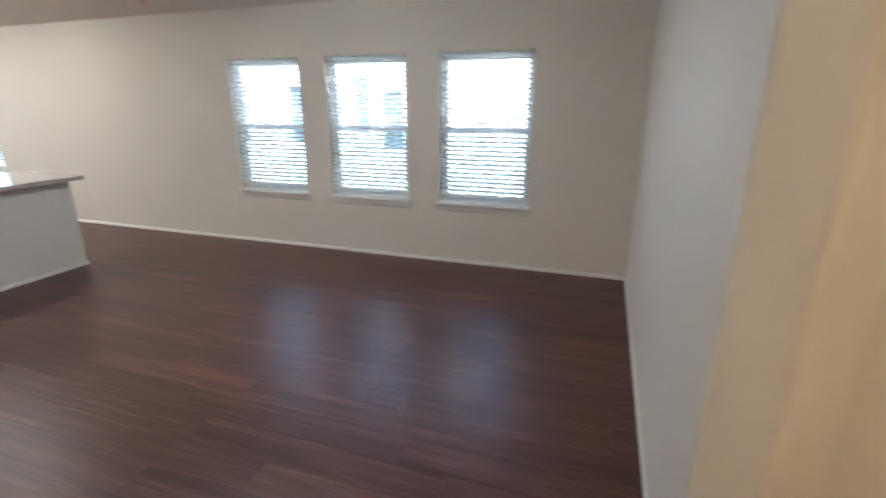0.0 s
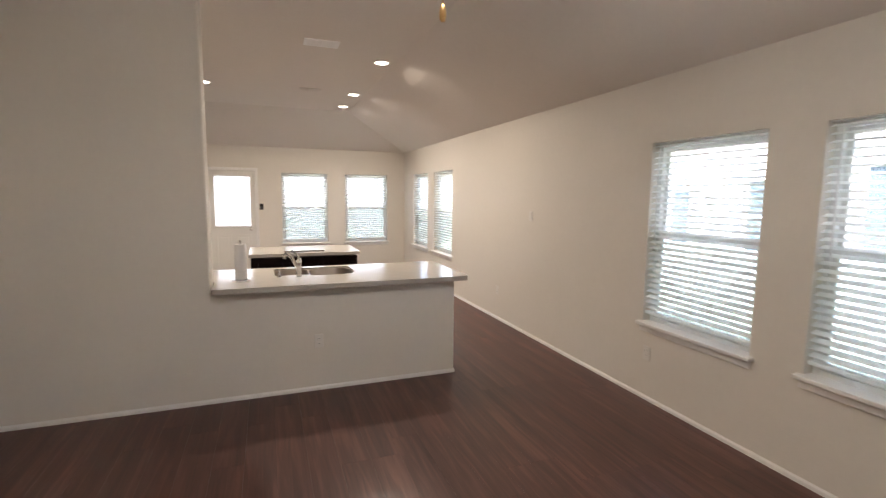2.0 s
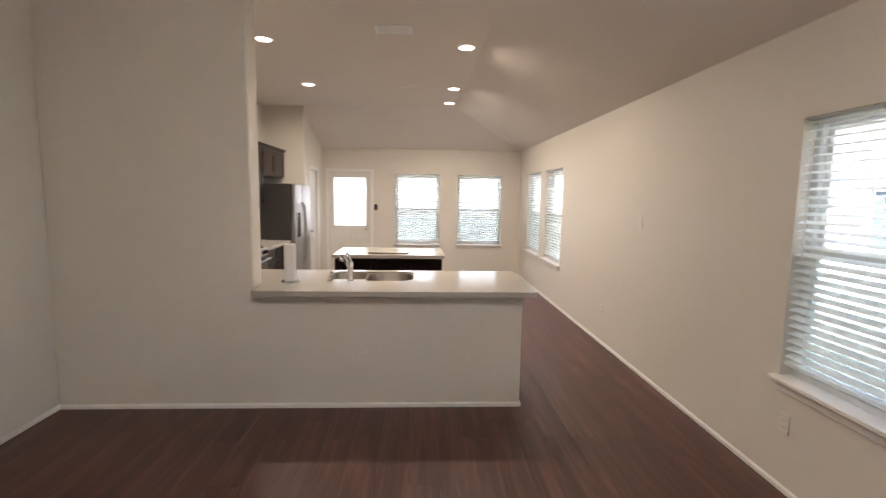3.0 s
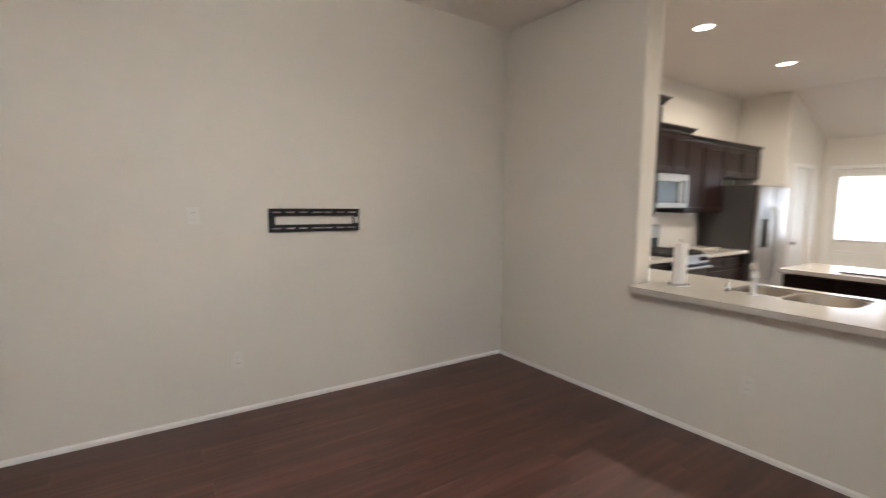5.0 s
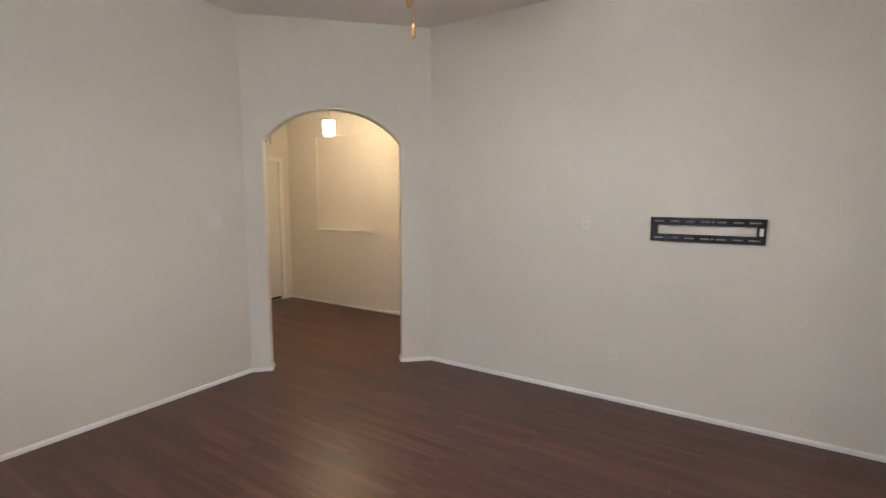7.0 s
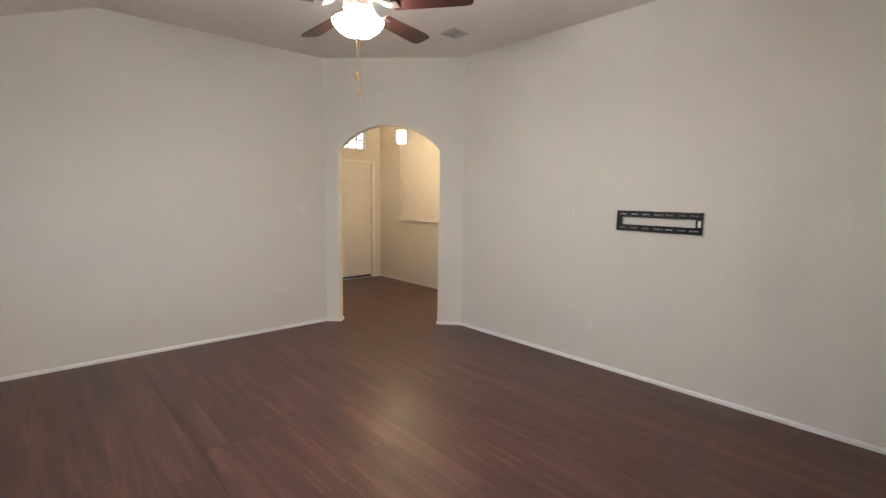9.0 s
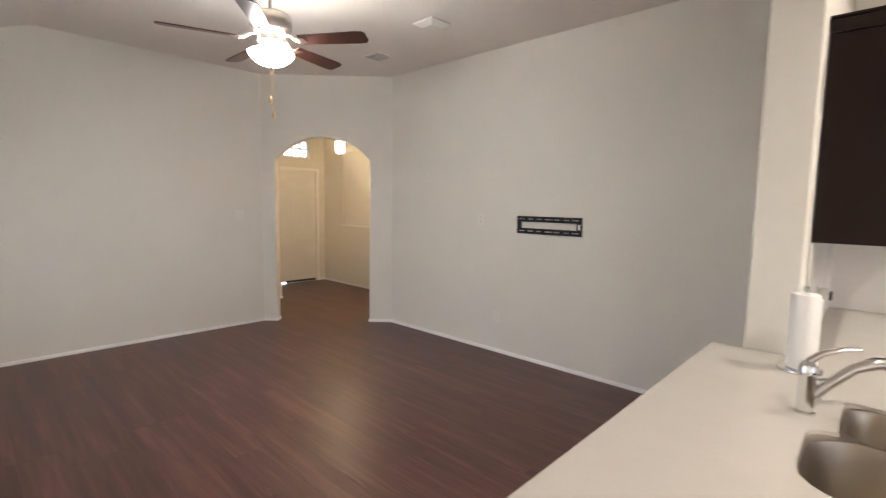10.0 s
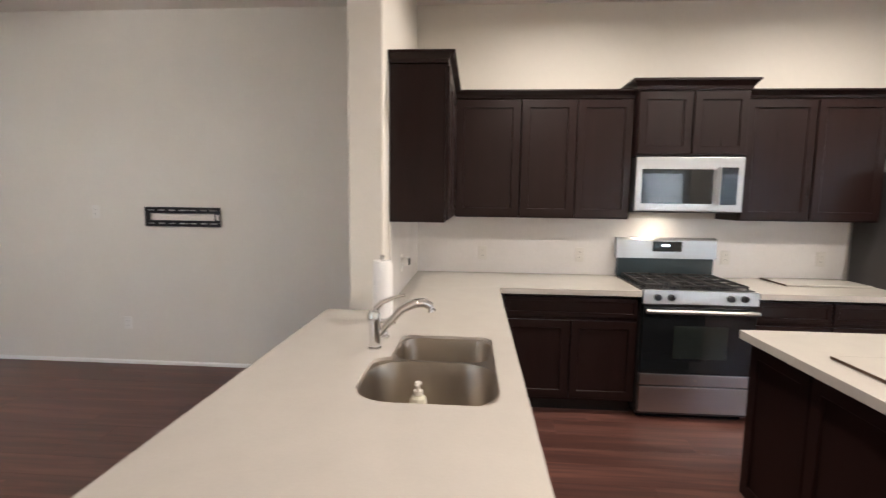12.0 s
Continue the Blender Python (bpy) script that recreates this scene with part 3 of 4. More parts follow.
# front door and transom
d = thing("door_front", ((FD0 + FD1) / 2, FS, 0), "cream six-panel front door, closed, daylight under its sweep", "door", kind="structure")
leaf = part("leaf", boxm(FD0 + 0.002, FD1 - 0.002, FS - 0.07, FS - 0.026, 0.024, 2.088, bev=0.002), DOORPAINT, d)
panels(leaf, FD0 + 0.06, FD1 - 0.06, FS - 0.026, 1, [(0.2, 0.78), (0.92, 1.6), (1.72, 1.97)])
part("knob", knob(bmesh.new(), FD1 - 0.09, FS - 0.026, 0.95, 1), NICKEL, leaf, "brushed nickel knob", smooth=True)
part("door_sweep", boxm(FD0 + 0.02, FD0 + 0.64, FS - 0.024, FS - 0.018, 0.009, 0.050), DARKPLASTIC, leaf, "dark rubber sweep")
casing(d, FD0, FD1, FS, 1, 2.09)
part("threshold", boxm(FD0 + 0.005, FD1 - 0.005, FS - 0.14, FS - 0.012, -0.01, 0.008), NICKEL, d)
t = thing("window_transom", ((FD0 + FD1) / 2, FS, 2.33), "small divided transom window above the front door", "window", kind="structure")
bm = bmesh.new()
tx0, tx1, tz0, tz1 = FD0 + 0.12, FD1 - 0.12, 2.33, 2.66
for q in ((tx0, tx1, tz0, tz0 + 0.025), (tx0, tx1, tz1 - 0.025, tz1), (tx0, tx0 + 0.025, tz0 + 0.025, tz1 - 0.025), (tx1 - 0.025, tx1, tz0 + 0.025, tz1 - 0.025)):
    box(bm, q[0], q[1], FS - 0.09, FS - 0.05, q[2], q[3])
part("window_frame", bm, VINYL, t)
for k in (1, 2, 3):
    x = tx0 + (tx1 - tx0) * k / 4
    part("muntin", boxm(x - 0.011, x + 0.011, FS - 0.08, FS - 0.058, tz0 + 0.025, tz1 - 0.025), VINYL, t)
part("muntin", boxm(tx0 + 0.025, tx1 - 0.025, FS - 0.0805, FS - 0.0585, 2.484, 2.506), VINYL, t)
# pane darkened by colour to stand in for shade under the porch
part("pane", boxm(tx0 + 0.02, tx1 - 0.02, FS - 0.072, FS - 0.068, tz0 + 0.02, tz1 - 0.02), PORCHSHADE, t).visible_shadow = False

structure("porch_roof", boxm(-3.0, 1.6, -4.4, FS - 0.16, 2.75, 2.93), TRIM, "white porch roof outside the front door", "porch roof")
structure("porch_floor", boxm(-3.0, 1.6, -4.4, FS - 0.16, -0.12, -0.02), SIDING, "pale concrete porch floor", "porch floor")

# hall door
d = thing("door_hall", (-1.89, 0, 0), "cream panelled hall door with dark knob, closed", "door", kind="structure")
leaf = part("leaf", boxm(-2.278, -1.502, -0.06, -0.02, 0.012, 2.048, bev=0.002), DOORPAINT, d)
panels(leaf, -2.24, -1.54, -0.02, 1, [(0.2, 0.8), (0.95, 1.9)])
part("knob", knob(bmesh.new(), -1.59, -0.02, 0.95, 1), BRONZE, leaf, "dark bronze knob", smooth=True)
casing(d, -2.28, -1.50, 0, 1, 2.05)


# ---- kitchen ----
def round_poly(points, steps=6):
    """Outline of (x, y, radius) corners with each corner rounded."""
    out = []
    n = len(points)
    for i, (x, y, r) in enumerate(points):
        p, a, b = Vector((x, y)), Vector(points[i - 1][:2]), Vector(points[(i + 1) % n][:2])
        u, v = (a - p).normalized(), (b - p).normalized()
        if r <= 0:
            out.append((x, y))
            continue
        for k in range(steps + 1):
            t = k / steps
            q = (p + u * r) * (1 - t) ** 2 + p * 2 * t * (1 - t) + (p + v * r) * t ** 2
            out.append((q.x, q.y))
    return out


def sheet(outline, holes, z0, z1):
    """A flat board with holes, from z0 to z1."""
    bm = bmesh.new()
    edges = []
    for loop in (outline, *holes):
        vs = [bm.verts.new((x, y, z1)) for x, y in loop]
        edges += [bm.edges.new((vs[i], vs[(i + 1) % len(vs)])) for i in range(len(vs))]
    bmesh.ops.triangle_fill(bm, edges=edges, use_beauty=True)
    faces = list(bm.faces)
    new_geom = bmesh.ops.extrude_face_region(bm, geom=faces)["geom"]
    bmesh.ops.translate(bm, verts=[g for g in new_geom if isinstance(g, bmesh.types.BMVert)], vec=(0, 0, z0 - z1))
    bmesh.ops.recalc_face_normals(bm, faces=bm.faces)
    return bm


CT0, CT1 = 0.875, 0.915
SINK_HOLE = [(2.585, 5.58, 0.15), (2.585, 6.05, 0.09), (1.885, 6.04, 0.07), (1.885, 5.645, 0.07), (2.182, 5.645, 0.015), (2.19, 5.58, 0.07)]
counter_line = round_poly([(0.002, 5.477, 0), (STUB_X + 0.012, 5.477, 0), (STUB_X + 0.012, 5.155, 0.035), (3.505, 5.155, 0.05), (3.505, 6.135, 0.05), (0.69, 6.135, 0.012), (0.69, 7.108, 0.004), (0.002, 7.108, 0)])
top = tagged(part("countertop", sheet(counter_line, [round_poly(SINK_HOLE)], CT0, CT1), QUARTZ), "white quartz peninsula countertop with a sink cutout", "countertop")
round_edges(top, 0.005, 2, 60)
top = tagged(part("countertop", sheet(round_poly([(0.002, 7.882, 0), (0.69, 7.882, 0.004), (0.69, 8.90, 0.004), (0.002, 8.90, 0)]), [], CT0, CT1), QUARTZ), "white quartz countertop between stove and fridge", "countertop")
round_edges(top, 0.005, 2, 60)


# double-bowl undermount sink
def bowl(x0, x1, y0, y1, r, zt, zb):
    bm = bmesh.new()
    rings = []
    for inset, z, rr in ((0.0005, zt, r), (0.004, zt - 0.01, r), (0.012, zb + 0.05, r), (0.03, zb + 0.015, r * 0.9), (0.06, zb, r * 0.7)):
        rings.append([bm.verts.new((x, y, z)) for x, y in rounded(x0 + inset, x1 - inset, y0 + inset, y1 - inset, max(0.01, rr - inset * 0.5), 6)])
    for a, b in zip(rings, rings[1:]):
        n = len(a)
        for i in range(n):
            bm.faces.new((a[i], a[(i + 1) % n], b[(i + 1) % n], b[i]))
    bm.faces.new(rings[-1])
    bmesh.ops.recalc_face_normals(bm, faces=bm.faces)
    for f in bm.faces:
        f.normal_flip()
    return bm


sink = thing("kitchen_sink", (2.22, 5.81, 0.69), "brushed stainless double-bowl sink under the countertop", "sink")
LARGE, SMALL = (2.193, 2.579, 5.586, 6.044), (1.891, 2.179, 5.651, 6.034)
RIM = CT1 - 0.012
part("rim", sheet([(2.235 + (x - 2.235) * 0.999, 5.81 + (y - 5.81) * 0.999) for x, y in round_poly(SINK_HOLE)], [rounded(*LARGE, 0.13), rounded(*SMALL, 0.08)], RIM - 0.008, RIM), SINKSTEEL, sink)
part("large_bowl", bowl(*LARGE, 0.13, RIM - 0.002, 0.69), SINKSTEEL, sink, smooth=True)
part("small_bowl", bowl(*SMALL, 0.08, RIM - 0.002, 0.71), SINKSTEEL, sink, smooth=True)
for x, y, z in ((2.38, 5.81, 0.6905), (2.02, 5.83, 0.7105)):
    part("drain", lathe([(0.044, 0), (0.044, 0.003), (0.034, 0.004), (0.03, 0.001), (0.0, 0.001)], (x, y, z), 20, cap=False), CHROME, sink, "chrome drain ring", smooth=True)

# faucet
FX, FY = 2.085, 5.56
fa = thing("kitchen_faucet", (FX, FY, CT1), "chrome single-lever kitchen faucet behind the sink", "faucet")
part("base", lathe([(0.027, 0.0), (0.027, 0.006), (0.023, 0.010), (0.0225, 0.10), (0.024, 0.115), (0.024, 0.145), (0.015, 0.162), (0.0, 0.166)], (FX, FY, CT1), 24, cap=False), CHROME, fa, smooth=True)
sp = [(FX, FY + 0.005, 0.955), (FX - 0.02, FY + 0.04, 1.0), (FX - 0.05, FY + 0.10, 1.065), (FX - 0.075, FY + 0.15, 1.088), (FX - 0.093, FY + 0.187, 1.088), (FX - 0.106, FY + 0.213, 1.072), (FX - 0.11, FY + 0.222, 1.050)]
part("spout", tube(sp, 0.015, 14, radii=[0.013, 0.014, 0.016, 0.019, 0.021, 0.020, 0.018]), CHROME, fa, smooth=True)
part("lever", tube([(FX, FY, 1.075), (FX - 0.01, FY + 0.03, 1.105), (FX - 0.03, FY + 0.07, 1.12), (FX - 0.05, FY + 0.115, 1.128)], 0.008, 10, radii=[0.012, 0.010, 0.008, 0.006]), CHROME, fa, smooth=True)

# soap pump bottle standing in the large bowl
so = thing("soap_bottle", (2.31, 5.767, 0.692), "clear yellowish soap pump bottle standing in the sink", "bottle")
part("bottle", lathe([(0.028, 0), (0.032, 0.006), (0.032, 0.108), (0.027, 0.122), (0.015, 0.128), (0.015, 0.1322)], (2.31, 5.767, 0.692), 20), SOAP, so, smooth=True)
bm = lathe([(0.016, 0.1325), (0.016, 0.147), (0.006, 0.142), (0.006, 0.168), (0.011, 0.169), (0.011, 0.178)], (2.31, 5.767, 0.692), 16)
box(bm, 2.31, 2.345, 5.762, 5.772, 0.862, 0.870, 0.002)
part("pump", bm, PLASTIC, so, "white pump head")

# small built-in dispenser beside the faucet
sd = thing("soap_dispenser", (1.925, 5.568, CT1), "small chrome soap dispenser set in the countertop", "dispenser")
part("collar", lathe([(0.022, 0), (0.022, 0.004), (0.016, 0.010), (0.013, 0.030), (0.013, 0.045), (0.0, 0.048)], (1.925, 5.568, CT1), 18, cap=False), CHROME, sd, smooth=True)
part("spout", tube([(1.925, 5.568, CT1 + 0.045), (1.925, 5.568, CT1 + 0.062), (1.925, 5.593, CT1 + 0.068), (1.925, 5.618, CT1 + 0.060)], 0.007, 10), CHROME, sd, smooth=True)

# paper towel roll on a stand
tw = thing("paper_towel_holder", (1.63, 5.50, CT1), "white paper towel roll on a chrome stand", "towel holder")
part("base", lathe([(0.072, 0), (0.072, 0.006), (0.07, 0.011), (0.008, 0.012)], (1.63, 5.50, CT1), 28), CHROME, tw, smooth=True)
part("rod", lathe([(0.006, 0.012), (0.006, 0.310), (0.011, 0.314), (0.011, 0.324), (0.004, 0.330)], (1.63, 5.50, CT1), 12), CHROME, tw, smooth=True)
roll = lathe([(0.020, 0.014), (0.044, 0.014), (0.046, 0.018), (0.046, 0.296), (0.044, 0.30), (0.020, 0.30), (0.020, 0.014)], (1.63, 5.50, CT1), 32, cap=False)
part("paper_roll", roll, PAPER, tw, smooth=True)
part("loose_sheet", slab([(1.63 + (0.0465 + 0.006 * k / 8) * math.cos(1.2 + 0.09 * k), 5.50 + (0.0465 + 0.006 * k / 8) * math.sin(1.2 + 0.09 * k), CT1 + 0.018) for k in range(9)] +
                         [(1.63 + (0.0475 + 0.006 * k / 8) * math.cos(1.2 + 0.09 * k), 5.50 + (0.0475 + 0.006 * k / 8) * math.sin(1.2 + 0.09 * k), CT1 + 0.018) for k in range(8, -1, -1)], (0, 0, 0.27)), PAPER, tw)


# cabinets
def shaker(width, z0, z1, rail=0.057, thick=0.019):
    """A shaker front with a sunk panel, local x 0..width, its face towards -y."""
    bm = bmesh.new()
    g, e = 0.0015, 0.0015
    a, b, c, d_ = g, width - g, z0 + g, z1 - g
    loops = [(0, 0.0), (0, -thick + e), (e, -thick), (rail - 0.003, -thick), (rail, -thick + 0.003), (rail + 0.001, -thick + 0.010)]
    rings = [[bm.verts.new(q) for q in ((a + i, y, c + i), (b - i, y, c + i), (b - i, y, d_ - i), (a + i, y, d_ - i))] for i, y in loops]
    for r0, r1 in zip(rings, rings[1:]):
        for k in range(4):
            j = (k + 1) % 4
            bm.faces.new((r0[k], r0[j], r1[j], r1[k]))
    bm.faces.new(rings[-1])
    bm.faces.new(list(reversed(rings[0])))
    bmesh.ops.recalc_face_normals(bm, faces=bm.faces)
    return bm


def place(bm, m):
    bm.transform(m)
    return bm


def cabinet(name, label, at, turn, width, depth, z0, z1, doors, drawers=0, toe=0.0, crown=0.0, group="", crown_sides=(0, 0)):
    """A cabinet unit whose face looks along -y before the turn; at is the left end of its face."""
    m = pose(at[0], at[1], 0, 0, 0, turn)
    foot = m @ Vector((width / 2, depth / 2, z0))
    c = thing(name, tuple(foot), label, "cabinet", group)
    bm = boxm(0.001, width - 0.001, 0.001, depth, z0 + toe, z1, bev=0.0015)
    part("body", place(bm, m), CAB, c)
    if toe:
        part("toe_kick", place(boxm(0.001, width - 0.001, 0.07, depth, z0, z0 + toe), m), BLACK, c)
    low = z0 + toe + (0.02 if toe else 0.012)
    high = z1 - (0.02 if toe else 0.012)
    if drawers:
        cut = high - 0.155
        w = width / drawers
        for k in range(drawers):
            fr = place(shaker(w - 0.012, cut + 0.012, high, 0.03), m @ pose(k * w + 0.006, 0, 0))
            part("drawer", fr, CAB, c)
        high = cut - 0.012
    w = width / max(1, doors)
    for k in range(doors):
        fr = place(shaker(w - 0.010, low, high), m @ pose(k * w + 0.005, 0, 0))
        part("door", fr, CAB, c)
    if crown:
        prof = [(0.0, 0.0), (0.012, 0.0), (0.018, crown * 0.35), (0.042, crown * 0.75), (0.05, crown * 0.8), (0.05, crown), (0.0, crown)]
        l, r = (0.05 if s else 0.0 for s in crown_sides)
        bm = bmesh.new()
        rows = []
        for px, pz in prof:
            a = [(-px if crown_sides[0] else 0.0, depth), (-px if crown_sides[0] else 0.0, -px), (width + (px if crown_sides[1] else 0.0), -px), (width + (px if crown_sides[1] else 0.0), depth)]
            rows.append([bm.verts.new((x_, y_, z1 + pz)) for x_, y_ in a])
        for r0, r1 in zip(rows, rows[1:]):
            for i in range(3):
                bm.faces.new((r0[i], r0[i + 1], r1[i + 1], r1[i]))
        bm.faces.new(rows[-2])
        bmesh.ops.recalc_face_normals(bm, faces=bm.faces)
        part("crown_moulding", place(bm, m), CAB, c)
    return c


UP = "upper kitchen cabinets"
LOW = "base kitchen cabinets"
UZ0, UZ1, UD = 1.39, 2.27, 0.31
# wall run, faces towards +x
cabinet("wall_cabinet", "dark espresso shaker wall cabinet with one door", (0.33, 5.80), 90, 0.485, UD + 0.018, UZ0, UZ1, 1, crown=0.055, group=UP)
cabinet("wall_cabinet", "dark espresso shaker wall cabinet with two doors", (0.33, 6.285), 90, 0.815, UD + 0.018, UZ0, UZ1, 2, crown=0.055, group=UP)
cabinet("wall_cabinet", "raised dark espresso cabinet above the microwave", (0.385, 7.108), 90, 0.77, UD + 0.073, 1.852, 2.315, 2, crown=0.075, group=UP, crown_sides=(1, 1))
cabinet("wall_cabinet", "dark espresso shaker wall cabinet with two doors", (0.33, 7.885), 90, 0.975, UD + 0.018, UZ0, UZ1, 2, crown=0.055, group=UP)
cabinet("wall_cabinet", "short dark espresso cabinet above the fridge", (0.33, 8.87), 90, 1.04, UD + 0.018, 1.87, UZ1, 2, crown=0.055, group=UP)
# on the short wall, its face towards +y
cabinet("wall_cabinet", "dark espresso wall cabinet on the short wall", (1.253, 5.785), 180, 0.86, 0.318, UZ0, UZ1, 2, crown=0.06, group=UP, crown_sides=(1, 0))
# base run
cabinet("base_cabinet", "dark espresso base cabinet with drawer and two doors", (0.635, 6.175), 90, 0.93, 0.60, 0.0, 0.874, 2, 1, toe=0.10, group=LOW)
cabinet("base_cabinet", "dark espresso base cabinet beside the fridge", (0.635, 7.885), 90, 1.0, 0.60, 0.0, 0.874, 2, 2, toe=0.10, group=LOW)
cabinet("base_cabinet", "dark espresso corner base cabinet", (0.66, 6.085), 180, 0.63, 0.61, 0.0, 0.874, 1, 0, toe=0.10, group=LOW)
cabinet("base_cabinet", "dark espresso base cabinet under the peninsula", (1.73, 6.085), 180, 1.06, 0.60, 0.0, 0.66, 2, 0, toe=0.10, group=LOW)
cabinet("base_cabinet", "dark espresso sink base cabinet", (2.65, 6.085), 180, 0.91, 0.60, 0.0, 0.66, 2, 0, toe=0.10, group=LOW)
cabinet("base_cabinet", "dark espresso base cabinet at the peninsula end", (3.41, 6.085), 180, 0.75, 0.60, 0.0, 0.874, 2, 0, toe=0.10, group=LOW)

# backsplash of stacked white tile
splash = structure("backsplash", boxm(0.001, 0.008, 5.475, 8.905, CT1, UZ0), TILE, "white tiled kitchen backsplash", "backsplash")
structure("backsplash_return", boxm(0.0085, 1.255, STUB_Y1 + 0.001, STUB_Y1 + 0.010, CT1 + 0.001, UZ0), TILE, "white tiled backsplash on the short wall", "backsplash")

# range
RY0, RY1 = 7.115, 7.872
rg_ = thing("gas_range", (0.36, (RY0 + RY1) / 2, 0), "stainless steel and black gas range", "stove")
part("body", boxm(0.03, 0.655, RY0, RY1, 0.03, 0.905, bev=0.003), DARKPANEL, rg_)
part("kick", boxm(0.06, 0.62, RY0 + 0.02, RY1 - 0.02, 0.0, 0.03), BLACK, rg_)
ctop = part("cooktop", boxm(0.03, 0.654, RY0, RY1, 0.9055, 0.925, bev=0.006), BLACK, rg_, "black enamel cooktop")
for k in range(3):
    y0 = RY0 + 0.03 + k * 0.233
    bm = bmesh.new()
    for yy in (y0, y0 + 0.105, y0 + 0.21):
        box(bm, 0.10, 0.64, yy, yy + 0.011, 0.940, 0.955, 0.002)
    for xx in (0.10, 0.235, 0.365, 0.495, 0.629):
        box(bm, xx, xx + 0.011, y0 + 0.011, y0 + 0.21, 0.9405, 0.9545, 0.002)
    for xx in (0.10, 0.629):
        for yy in (y0, y0 + 0.21):
            box(bm, xx, xx + 0.011, yy, yy + 0.011, 0.9255, 0.94)
    part("grate", bm, IRON, rg_, "cast-iron grate")
for x_, y_ in ((0.24, 7.22), (0.24, 7.74), (0.50, 7.22), (0.50, 7.74), (0.37, 7.48)):
    part("burner", lathe([(0.05, 0), (0.05, 0.006), (0.036, 0.008), (0.036, 0.013), (0.0, 0.014)], (x_, y_, 0.9255), 18, cap=False), IRON, rg_, smooth=True)
bg = part("backguard", slab([(0.012, RY0 - 0.012, 1.07), (0.075, RY0 - 0.012, 1.07), (0.068, RY0 - 0.012, 1.215), (0.058, RY0 - 0.012, 1.235), (0.012, RY0 - 0.012, 1.235)], (0, RY1 - RY0 + 0.024, 0)), STEEL, rg_)
# the panel's blue-grey is a reflection painted in by its material
part("vent_panel", boxm(0.012, 0.066, RY0 + 0.004, RY1 - 0.004, 0.9255, 1.0695, bev=0.003), REFLECTGREY, rg_, "glossy lower backguard, blue-grey reflection put into its colour")
disp = part("display", boxm(0.066, 0.0765, 7.388, 7.615, 1.125, 1.205, bev=0.002), BLACKGLASS, bg, "black clock display")
part("digits", boxm(0.0766, 0.0775, 7.455, 7.52, 1.165, 1.183), DIGITS, bg, "lit clock digits")
cp = part("control_panel", slab([(0.6555, RY0, 0.832), (0.700, RY0, 0.832), (0.690, RY0, 0.922), (0.6555, RY0, 0.922)], (0, RY1 - RY0, 0)), STEEL, rg_)
for y_ in (7.208, 7.298, 7.688, 7.778):
    bm = bmesh.new()
    bmesh.ops.create_cone(bm, cap_ends=True, segments=20, radius1=0.024, radius2=0.021, depth=0.026, matrix=pose(0.708, y_, 0.877, 0, 84))
    box(bm, 0.708, 0.727, y_ - 0.004, y_ + 0.004, 0.859, 0.897, 0.001)
    part("knob", bm, BLACK, cp, "black control knob", smooth=True)
od = part("oven_door", boxm(0.6555, 0.695, RY0 + 0.003, RY1 - 0.003, 0.338, 0.826, bev=0.004), BLACKGLASS, rg_, "black glass oven door")
part("oven_window", boxm(0.6951, 0.6965, 7.33, 7.69, 0.45, 0.68, bev=0.0005), OVENGLASS, od)
part("door_strip", boxm(0.6555, 0.698, RY0 + 0.003, RY1 - 0.003, 0.258, 0.335, bev=0.003), STEEL, rg_, "stainless strip below the door")
part("badge", place(lathe([(0.011, 0), (0.011, 0.002)], (0, 0, 0), 14), pose(0.698, 7.494, 0.297, 0, 90)), NICKEL, rg_)
hb = tube([(0.735, RY0 + 0.012, 0.785), (0.735, RY1 - 0.012, 0.785)], 0.015, 14)
box(hb, 0.694, 0.735, RY0 + 0.03, RY0 + 0.055, 0.775, 0.795, 0.002)
box(hb, 0.694, 0.735, RY1 - 0.055, RY1 - 0.03, 0.775, 0.795, 0.002)
part("handle", hb, STEEL, od, "stainless bar handle", smooth=True)
part("drawer", boxm(0.6555, 0.697, RY0 + 0.003, RY1 - 0.003, 0.060, 0.248, bev=0.005), STEEL, rg_, "stainless storage drawer")

# microwave
MZ0, MZ1 = 1.450, 1.848
mw = thing("microwave", (0.2, (RY0 + RY1) / 2, MZ0), "stainless over-range microwave under the raised cabinet", "microwave")
part("body", boxm(0.005, 0.37, RY0, RY1, MZ0, MZ1 - 0.001, bev=0.003), DARKPANEL, mw)
frm = part("front", boxm(0.3705, 0.402, RY0, RY1, MZ0 + 0.004, MZ1 - 0.002, bev=0.005), STEEL, mw, "stainless front frame")
part("door_window", boxm(0.4021, 0.4045, RY0 + 0.045, RY0 + 0.545, MZ0 + 0.06, MZ1 - 0.09, bev=0.001), BLACKGLASS, frm, "black glass window")
part("control_panel", boxm(0.4021, 0.4045, RY0 + 0.60, RY0 + 0.715, MZ0 + 0.055, MZ1 - 0.075, bev=0.001), BLACKGLASS, frm, "black glass controls")
hb = tube([(0.435, RY0 + 0.572, MZ0 + 0.05), (0.435, RY0 + 0.572, MZ1 - 0.07)], 0.011, 12)
for z in (MZ0 + 0.075, MZ1 - 0.095):
    box(hb, 0.401, 0.435, RY0 + 0.566, RY0 + 0.578, z - 0.008, z + 0.008)
part("handle", hb, STEEL, frm, "stainless bar handle", smooth=True)
part("bottom_grille", boxm(0.02, 0.36, RY0 + 0.02, RY1 - 0.02, MZ0 - 0.006, MZ0 - 0.0005), DARKPLASTIC, mw)

